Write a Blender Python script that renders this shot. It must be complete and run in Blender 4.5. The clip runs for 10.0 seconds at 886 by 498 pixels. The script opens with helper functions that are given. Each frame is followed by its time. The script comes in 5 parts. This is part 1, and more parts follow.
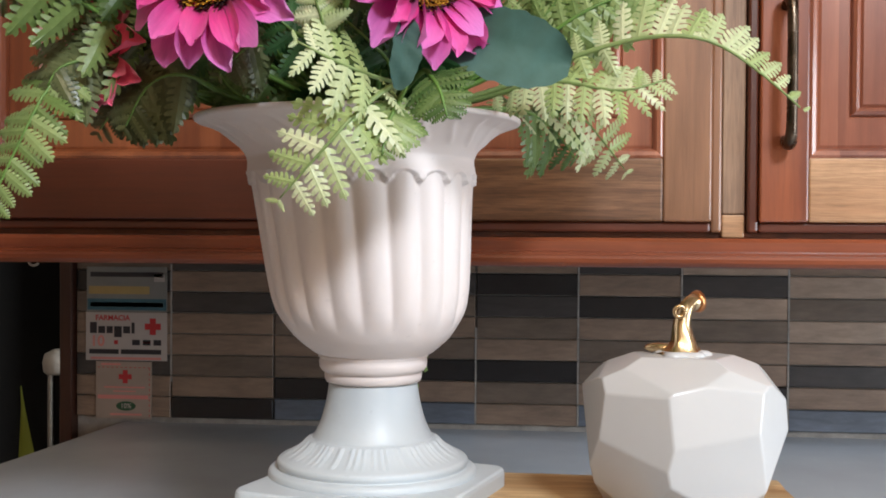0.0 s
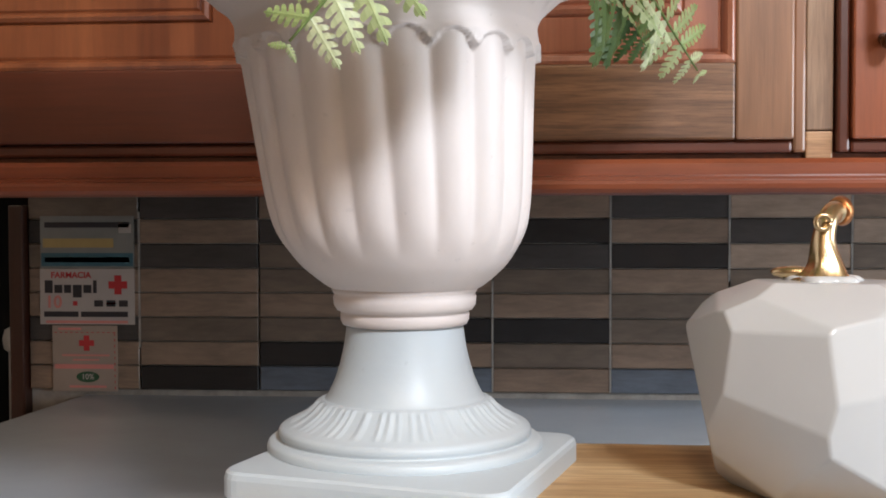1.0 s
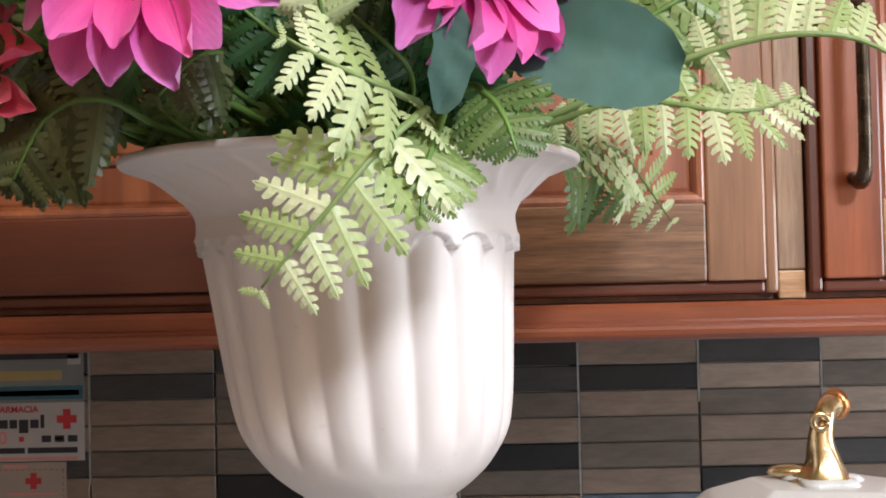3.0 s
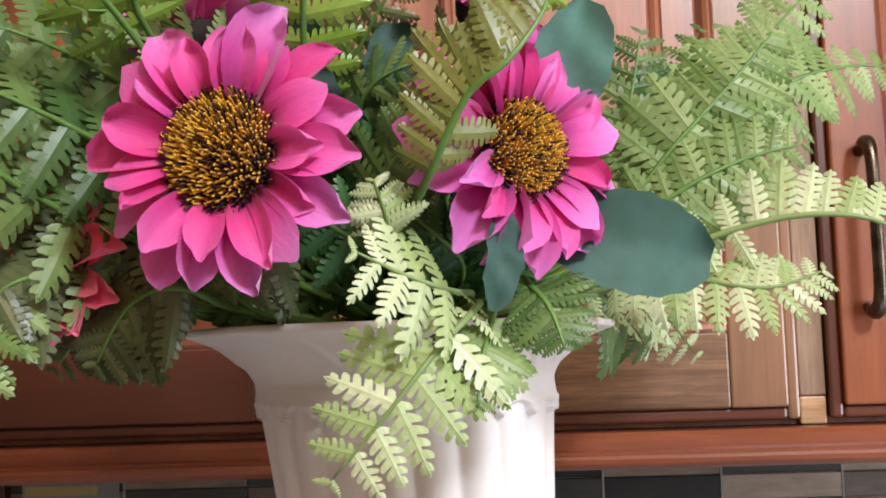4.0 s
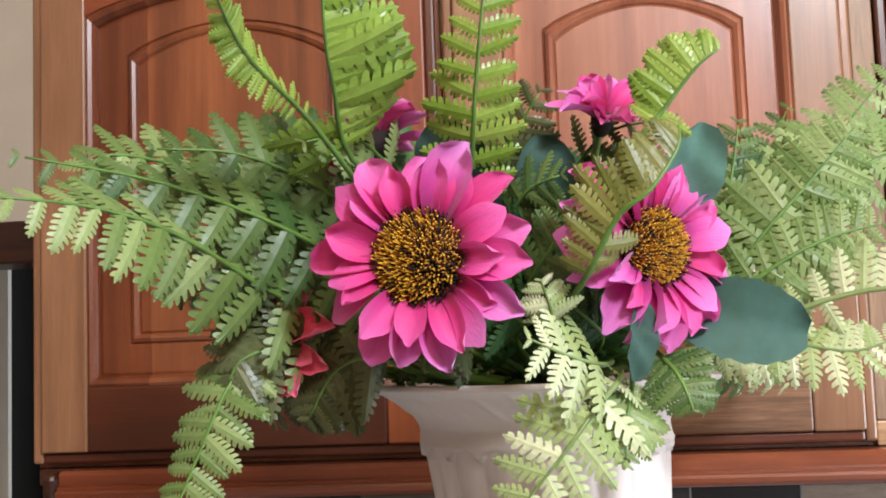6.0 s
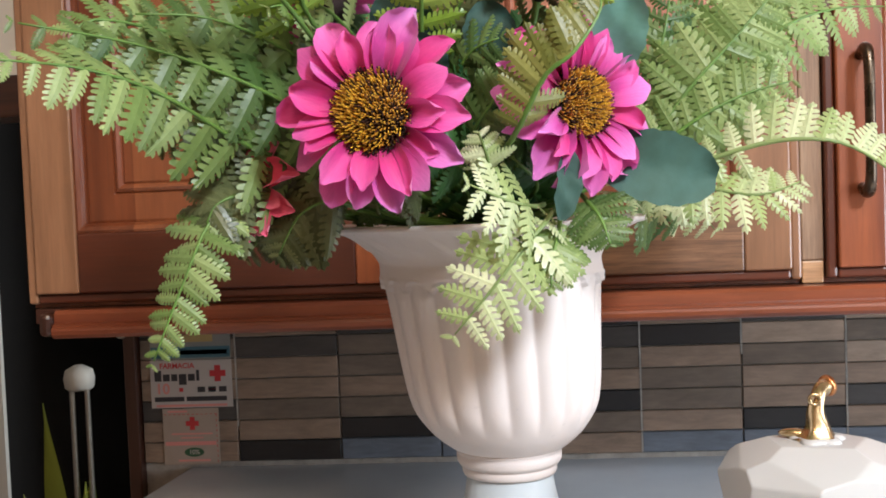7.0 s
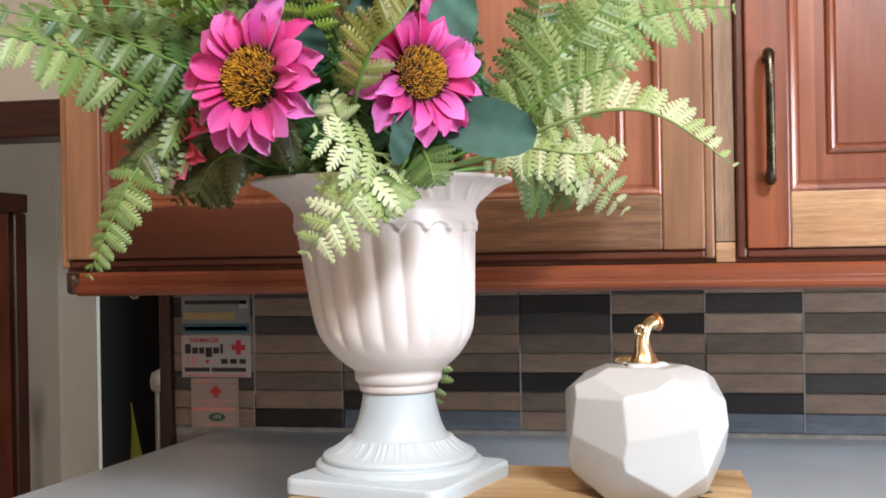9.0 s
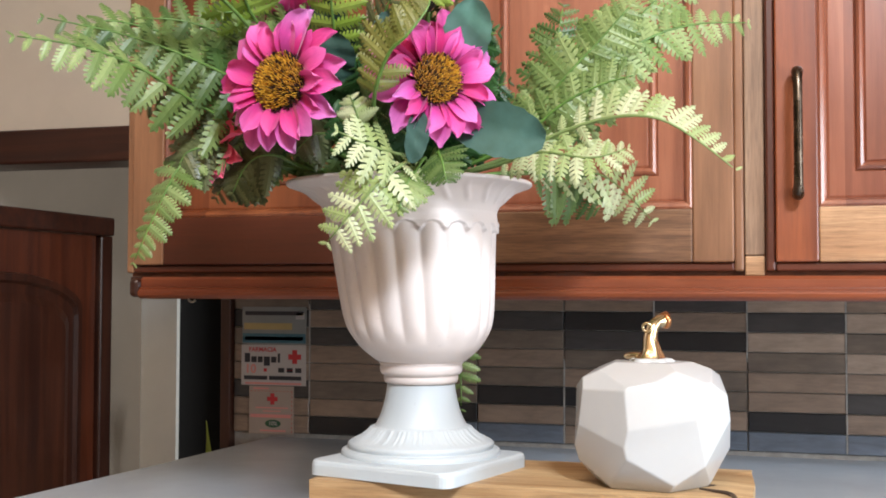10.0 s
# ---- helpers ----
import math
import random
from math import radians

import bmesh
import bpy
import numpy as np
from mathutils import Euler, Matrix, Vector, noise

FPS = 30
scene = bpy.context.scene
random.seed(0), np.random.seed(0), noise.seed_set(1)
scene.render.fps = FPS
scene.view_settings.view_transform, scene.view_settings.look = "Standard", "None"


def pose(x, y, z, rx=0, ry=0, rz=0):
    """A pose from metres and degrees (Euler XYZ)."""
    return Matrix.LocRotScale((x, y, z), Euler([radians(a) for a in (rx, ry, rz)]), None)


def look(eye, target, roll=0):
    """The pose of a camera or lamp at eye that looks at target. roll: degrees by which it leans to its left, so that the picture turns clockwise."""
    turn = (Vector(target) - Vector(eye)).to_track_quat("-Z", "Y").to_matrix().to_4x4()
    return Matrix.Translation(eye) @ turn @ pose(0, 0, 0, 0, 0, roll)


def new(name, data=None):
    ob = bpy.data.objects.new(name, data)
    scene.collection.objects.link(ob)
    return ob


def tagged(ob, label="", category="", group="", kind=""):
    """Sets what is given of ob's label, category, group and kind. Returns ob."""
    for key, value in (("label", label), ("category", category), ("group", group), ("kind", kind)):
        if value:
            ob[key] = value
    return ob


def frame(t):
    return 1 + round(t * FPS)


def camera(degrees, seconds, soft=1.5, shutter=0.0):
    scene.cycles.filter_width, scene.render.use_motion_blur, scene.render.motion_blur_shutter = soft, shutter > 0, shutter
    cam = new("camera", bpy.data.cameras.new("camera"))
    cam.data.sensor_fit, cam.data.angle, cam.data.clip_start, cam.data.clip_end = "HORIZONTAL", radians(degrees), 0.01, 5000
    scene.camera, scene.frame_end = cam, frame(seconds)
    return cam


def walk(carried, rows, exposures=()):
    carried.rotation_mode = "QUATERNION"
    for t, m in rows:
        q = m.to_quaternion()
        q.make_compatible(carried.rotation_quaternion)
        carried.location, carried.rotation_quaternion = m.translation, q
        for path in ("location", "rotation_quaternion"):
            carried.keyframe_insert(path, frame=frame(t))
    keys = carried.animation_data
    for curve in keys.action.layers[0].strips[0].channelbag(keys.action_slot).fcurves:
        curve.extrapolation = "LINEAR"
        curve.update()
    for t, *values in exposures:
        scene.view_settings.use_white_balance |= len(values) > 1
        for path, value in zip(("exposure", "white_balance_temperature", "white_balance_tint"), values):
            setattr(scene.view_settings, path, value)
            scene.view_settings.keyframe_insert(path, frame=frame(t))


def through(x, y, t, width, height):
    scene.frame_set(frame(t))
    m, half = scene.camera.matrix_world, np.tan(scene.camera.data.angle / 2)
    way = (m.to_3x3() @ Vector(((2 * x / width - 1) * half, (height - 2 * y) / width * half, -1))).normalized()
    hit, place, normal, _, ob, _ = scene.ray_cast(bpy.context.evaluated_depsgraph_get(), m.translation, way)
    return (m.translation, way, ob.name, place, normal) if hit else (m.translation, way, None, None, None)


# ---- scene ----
cam = camera(44.3, 10.0, 1.8)
PATH = [
    (0, (0.0680, -0.0100, 1.1903), (-0.1237, 1.9800, 1.1631), 0.36),
    (0.5, (0.0457, 0.0620, 1.1789), (-0.1315, 2.0540, 1.1303), 0.26),
    (1, (0.0099, 0.1650, 1.1467), (-0.1317, 2.1580, 1.0833), -0.15),
    (1.5, (0.0114, 0.2220, 1.1257), (-0.0713, 2.2190, 1.0598), -0.35),
    (2, (0.0119, 0.2310, 1.1477), (-0.0242, 2.2310, 1.1026), -0.45),
    (2.5, (0.0118, 0.2140, 1.1807), (-0.0275, 2.2140, 1.1697), -0.45),
    (2.7, (0.0051, 0.2030, 1.1949), (-0.0315, 2.2020, 1.2088), -0.95),
    (3.8, (-0.0127, 0.1700, 1.2414), (-0.0817, 2.1620, 1.3981), -1.65),
    (4, (-0.0174, 0.1550, 1.2525), (-0.0836, 2.1450, 1.4422), -1.76),
    (4.5, (-0.0057, 0.1180, 1.2812), (-0.0866, 2.1020, 1.5223), -1.96),
    (5, (-0.0076, 0.0600, 1.2852), (-0.1192, 2.0410, 1.5401), -1.96),
    (5.5, (-0.0445, 0.0430, 1.2872), (-0.2185, 2.0210, 1.5277), -1.95),
    (5.7, (-0.0565, 0.0460, 1.2885), (-0.2337, 2.0250, 1.5210), -2.05),
    (7, (-0.0337, -0.0320, 1.2819), (-0.1820, 1.9600, 1.1906), -2.25),
    (7.5, (0.0093, -0.0810, 1.2798), (-0.1414, 1.9110, 1.1756), -2.45),
    (8, (0.0617, -0.1420, 1.2555), (-0.1415, 1.8460, 1.1716), -2.64),
    (8.5, (0.1061, -0.1730, 1.2313), (-0.2100, 1.8010, 1.1923), -2.33),
    (9, (0.1595, -0.1700, 1.2080), (-0.2136, 1.7950, 1.2084), -1.02),
    (9.5, (0.1990, -0.1730, 1.1860), (-0.2209, 1.7830, 1.1976), -0.22),
    (9.7, (0.2088, -0.1780, 1.1807), (-0.2337, 1.7720, 1.2029), -0.21),
    (10, (0.2256, -0.2080, 1.1723), (-0.3046, 1.7190, 1.2477), 0.10),
]
walk(cam, [(t, look(eye, target, roll)) for t, eye, target, roll in PATH],
     [(0.0, -0.16), (1.0, -0.16), (2.0, -0.08), (2.7, 0.0), (4.5, 0.07), (5.7, 0.13), (7.0, 0.10), (8.5, 0.14), (10.0, 0.18)])

# ---- light and exposure ----
scene.view_settings.exposure = 0.0
world = bpy.data.worlds.new("world")
scene.world = world
world.use_nodes = True
wn = world.node_tree
sky = wn.nodes.new("ShaderNodeTexSky")
sky.sky_type = "NISHITA"
sky.sun_disc = False
sky.sun_elevation, sky.sun_rotation = radians(35), radians(150)
wn.links.new(sky.outputs[0], wn.nodes["Background"].inputs[0])
wn.nodes["Background"].inputs[1].default_value = 0.1


def area_lamp(name, where, target, size_x, size_y, watts, colour):
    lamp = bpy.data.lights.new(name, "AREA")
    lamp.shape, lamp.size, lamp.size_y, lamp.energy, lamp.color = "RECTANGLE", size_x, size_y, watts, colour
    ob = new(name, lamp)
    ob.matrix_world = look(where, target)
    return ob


# daylight through the south window (key) and the east window (cool fill); overhead and passage fill lamps are added
area_lamp("south_window_light", (1.02, -1.27, 2.66), (-0.03, 0.72, 1.18), 0.40, 0.40, 75, (0.82, 0.90, 1.0))
area_lamp("east_window_light", (1.235, 0.46, 1.25), (-0.03, 0.90, 1.08), 0.46, 0.54, 11, (0.78, 0.89, 1.0))
# added warm overhead fill for the urn's shaded front; no ceiling lamp is known
area_lamp("warm_fill_light", (-0.05, -0.95, 2.93), (-0.05, -0.94, 0.0), 0.5, 0.5, 19, (1.0, 0.76, 0.54))
# added fill to lift the passage walls and door; its window is invented
area_lamp("passage_fill_light", (1.87, 2.66, 1.60), (-1.6, 2.4, 1.1), 0.36, 0.9, 40, (0.93, 0.98, 1.0))

# ---- materials ----


def nodes_of(name):
    m = bpy.data.materials.new(name)
    m.use_nodes = True
    return m, m.node_tree.nodes, m.node_tree.links, m.node_tree.nodes["Principled BSDF"]


def ramp(nodes, links, source, stops):
    r = nodes.new("ShaderNodeValToRGB")
    while len(r.color_ramp.elements) < len(stops):
        r.color_ramp.elements.new(0.5)
    for e, (p, c) in zip(r.color_ramp.elements, stops):
        e.position, e.color = p, (*c, 1)
    links.new(source, r.inputs[0])
    return r.outputs[0]


def coords(nodes, links, scale, kind="Object"):
    tc, mp = nodes.new("ShaderNodeTexCoord"), nodes.new("ShaderNodeMapping")
    mp.inputs["Scale"].default_value = scale
    links.new(tc.outputs[kind], mp.inputs[0])
    return mp.outputs[0]


def noise_of(nodes, links, vector, scale, detail=4.0, rough=0.55, distort=0.0):
    n = nodes.new("ShaderNodeTexNoise")
    n.inputs["Scale"].default_value, n.inputs["Detail"].default_value = scale, detail
    n.inputs["Roughness"].default_value, n.inputs["Distortion"].default_value = rough, distort
    links.new(vector, n.inputs["Vector"])
    return n.outputs["Fac"]


def mix(nodes, links, fac, a, b, mode="MIX"):
    n = nodes.new("ShaderNodeMix")
    n.data_type, n.blend_type = "RGBA", mode
    for socket, value in ((n.inputs[0], fac), (n.inputs[6], a), (n.inputs[7], b)):
        if isinstance(value, (int, float)):
            socket.default_value = value
        elif isinstance(value, tuple):
            socket.default_value = (*value, 1)
        else:
            links.new(value, socket)
    return n.outputs[2]


def bump(nodes, links, bsdf, height, strength, distance=0.001):
    b = nodes.new("ShaderNodeBump")
    b.inputs["Strength"].default_value, b.inputs["Distance"].default_value = strength, distance
    links.new(height, b.inputs["Height"])
    links.new(b.outputs[0], bsdf.inputs["Normal"])


def plain(name, colour, rough=0.5, metal=0.0, spread=0.12, scale=30.0, relief=0.15, speck=0.0):
    """A painted, moulded or metal surface: soft mottling at two scales and fine relief."""
    m, nodes, links, p = nodes_of(name)
    v = coords(nodes, links, (1, 1, 1))
    big, fine = noise_of(nodes, links, v, scale, 5), noise_of(nodes, links, v, scale * 14, 3)
    dark = tuple(c * (1 - spread) for c in colour)
    lite = tuple(min(1, c * (1 + spread * 0.6)) for c in colour)
    c = ramp(nodes, links, big, [(0.3, dark), (0.7, lite)])
    if speck:
        dots = noise_of(nodes, links, v, scale * 9, 2, 0.7)
        c = mix(nodes, links, ramp(nodes, links, dots, [(0.69, (0, 0, 0)), (0.74, (speck,) * 3)]), c, tuple(x * 0.35 for x in colour))
    links.new(c, p.inputs["Base Color"])
    p.inputs["Metallic"].default_value = metal
    rr = nodes.new("ShaderNodeMapRange")
    rr.inputs[3].default_value, rr.inputs[4].default_value = max(0.03, rough - 0.07), rough + 0.07
    links.new(big, rr.inputs[0])
    links.new(rr.outputs[0], p.inputs["Roughness"])
    bump(nodes, links, p, fine, relief, 0.0006)
    return m


def wood(name, dark, lite, axis="z", rough=0.32, grain=1.0, coat=0.25, knots=0.0, planks=0.0, streak=0.80):
    """Varnished wood, its grain along one axis."""
    m, nodes, links, p = nodes_of(name)
    along = {"x": (1.2, 22, 22), "y": (22, 1.2, 22), "z": (22, 22, 1.2)}[axis]
    v = coords(nodes, links, along)
    broad = noise_of(nodes, links, v, 1.6 * grain, 4, 0.5, 0.6)
    fibre = noise_of(nodes, links, v, 13 * grain, 5, 0.7, 0.3)
    blot = noise_of(nodes, links, coords(nodes, links, (1, 1, 1)), 7, 3)
    c = ramp(nodes, links, broad, [(0.28, dark), (0.52, tuple((a + b) / 2 for a, b in zip(dark, lite))), (0.74, lite)])
    c = mix(nodes, links, ramp(nodes, links, fibre, [(0.36, (streak,) * 3), (0.58, (1.0, 1.0, 1.0))]), tuple(x * 0.45 for x in dark), c)
    c = mix(nodes, links, 0.45, c, ramp(nodes, links, blot, [(0.3, (0.62, 0.60, 0.58)), (0.7, (1, 1, 1))]), "MULTIPLY")
    if planks:
        tc, sep, cell, wn2 = nodes.new("ShaderNodeTexCoord"), nodes.new("ShaderNodeSeparateXYZ"), nodes.new("ShaderNodeMath"), nodes.new("ShaderNodeTexWhiteNoise")
        links.new(tc.outputs["Object"], sep.inputs[0])
        cell.operation = "SNAP"
        cell.inputs[1].default_value = planks
        links.new(sep.outputs["X"], cell.inputs[0])
        wn2.noise_dimensions = "1D"
        links.new(cell.outputs[0], wn2.inputs["W"])
        c = mix(nodes, links, 1.0, c, ramp(nodes, links, wn2.outputs["Value"], [(0.0, (0.70, 0.60, 0.58)), (0.5, (0.95, 0.92, 0.9)), (1.0, (1.25, 1.35, 1.4))]), "MULTIPLY")
    if knots:
        vo = nodes.new("ShaderNodeTexVoronoi")
        vo.inputs["Scale"].default_value = 13
        links.new(coords(nodes, links, (1, 1, 1)), vo.inputs["Vector"])
        c = mix(nodes, links, ramp(nodes, links, vo.outputs["Distance"], [(0.03, (knots,) * 3), (0.07, (0, 0, 0))]), c, (0.06, 0.025, 0.012))
    links.new(c, p.inputs["Base Color"])
    rr = nodes.new("ShaderNodeMapRange")
    rr.inputs[3].default_value, rr.inputs[4].default_value = rough - 0.06, rough + 0.14
    links.new(blot, rr.inputs[0])
    links.new(rr.outputs[0], p.inputs["Roughness"])
    p.inputs["Coat Weight"].default_value, p.inputs["Coat Roughness"].default_value = coat * 0.7, 0.17
    bump(nodes, links, p, fibre, 0.22, 0.0006)
    return m


def leafy(name, dark, lite, rough=0.4, through=0.35, vein=0.0):
    """Moulded plastic or cloth foliage: tone varies from piece to piece; thin, so light shines through."""
    m, nodes, links, p = nodes_of(name)
    info = nodes.new("ShaderNodeObjectInfo")
    v = coords(nodes, links, (1, 1, 1))
    spots = noise_of(nodes, links, v, 6 if not vein else 90, 4)
    c = ramp(nodes, links, info.outputs["Random"], [(0.1, dark), (0.9, lite)])
    c = mix(nodes, links, 0.55, c, ramp(nodes, links, spots, [(0.3, (0.55, 0.60, 0.5)), (0.7, (1, 1, 1))]), "MULTIPLY")
    links.new(c, p.inputs["Base Color"])
    p.inputs["Roughness"].default_value = rough
    tr, add, out = nodes.new("ShaderNodeBsdfTranslucent"), nodes.new("ShaderNodeMixShader"), nodes["Material Output"]
    links.new(c, tr.inputs[0])
    add.inputs[0].default_value = through
    links.new(p.outputs[0], add.inputs[1])
    links.new(tr.outputs[0], add.inputs[2])
    links.new(add.outputs[0], out.inputs[0])
    bump(nodes, links, p, spots, 0.2, 0.0008)
    return m


def petal_stuff(name, deep, mid, pale):
    """Dyed cloth petals: deep at the root, paler and veined towards the tip, each a little different."""
    m, nodes, links, p = nodes_of(name)
    info = nodes.new("ShaderNodeObjectInfo")
    tc, sep = nodes.new("ShaderNodeTexCoord"), nodes.new("ShaderNodeSeparateXYZ")
    links.new(tc.outputs["Object"], sep.inputs[0])
    c = ramp(nodes, links, sep.outputs["Y"], [(0.05, deep), (0.45, mid), (1.0, pale)])
    tone = ramp(nodes, links, info.outputs["Random"], [(0.05, (0.82, 0.25, 0.50)), (0.35, (0.96, 0.62, 0.80)), (0.65, (0.95, 0.95, 0.95)), (0.95, (0.80, 1.0, 1.0))])
    c = mix(nodes, links, 0.95, c, tone, "MULTIPLY")
    veins = noise_of(nodes, links, coords(nodes, links, (14, 1.2, 6)), 2.2, 4, 0.6)
    c = mix(nodes, links, 0.18, c, ramp(nodes, links, veins, [(0.35, (0.55, 0.42, 0.55)), (0.6, (1, 1, 1))]), "MULTIPLY")
    links.new(c, p.inputs["Base Color"])
    p.inputs["Roughness"].default_value = 0.62
    p.inputs["Sheen Weight"].default_value = 0.25
    tr, add, out = nodes.new("ShaderNodeBsdfTranslucent"), nodes.new("ShaderNodeMixShader"), nodes["Material Output"]
    links.new(c, tr.inputs[0])
    add.inputs[0].default_value = 0.25
    links.new(p.outputs[0], add.inputs[1])
    links.new(tr.outputs[0], add.inputs[2])
    links.new(add.outputs[0], out.inputs[0])
    bump(nodes, links, p, veins, 0.12, 0.02)
    return m


def floret_stuff():
    m, nodes, links, p = nodes_of("floret")
    geo = nodes.new("ShaderNodeNewGeometry")
    c = ramp(nodes, links, geo.outputs["Random Per Island"], [(0.0, (0.02, 0.008, 0.006)), (0.22, (0.06, 0.020, 0.008)), (0.32, (0.46, 0.20, 0.018)), (1.0, (0.80, 0.46, 0.04))])
    links.new(c, p.inputs["Base Color"])
    p.inputs["Roughness"].default_value = 0.6
    return m


def ceramic_tile(name, colour):
    """Printed ceramic strip with a faint wood-like streak."""
    m, nodes, links, p = nodes_of(name)
    v = coords(nodes, links, (9, 9, 46))
    info, off = nodes.new("ShaderNodeObjectInfo"), nodes.new("ShaderNodeVectorMath")
    off.operation = "ADD"
    links.new(v, off.inputs[0])
    links.new(info.outputs["Random"], off.inputs[1])
    streak = noise_of(nodes, links, off.outputs[0], 2.2, 5, 0.65, 0.4)
    cloud = noise_of(nodes, links, coords(nodes, links, (1, 1, 1.6)), 28, 4)
    c = ramp(nodes, links, streak, [(0.3, tuple(x * 0.72 for x in colour)), (0.7, tuple(min(1, x * 1.22) for x in colour))])
    c = mix(nodes, links, 0.5, c, ramp(nodes, links, cloud, [(0.3, (0.62, 0.62, 0.64)), (0.7, (1, 1, 1))]), "MULTIPLY")
    links.new(c, p.inputs["Base Color"])
    p.inputs["Roughness"].default_value = 0.34
    bump(nodes, links, p, streak, 0.12, 0.0006)
    return m


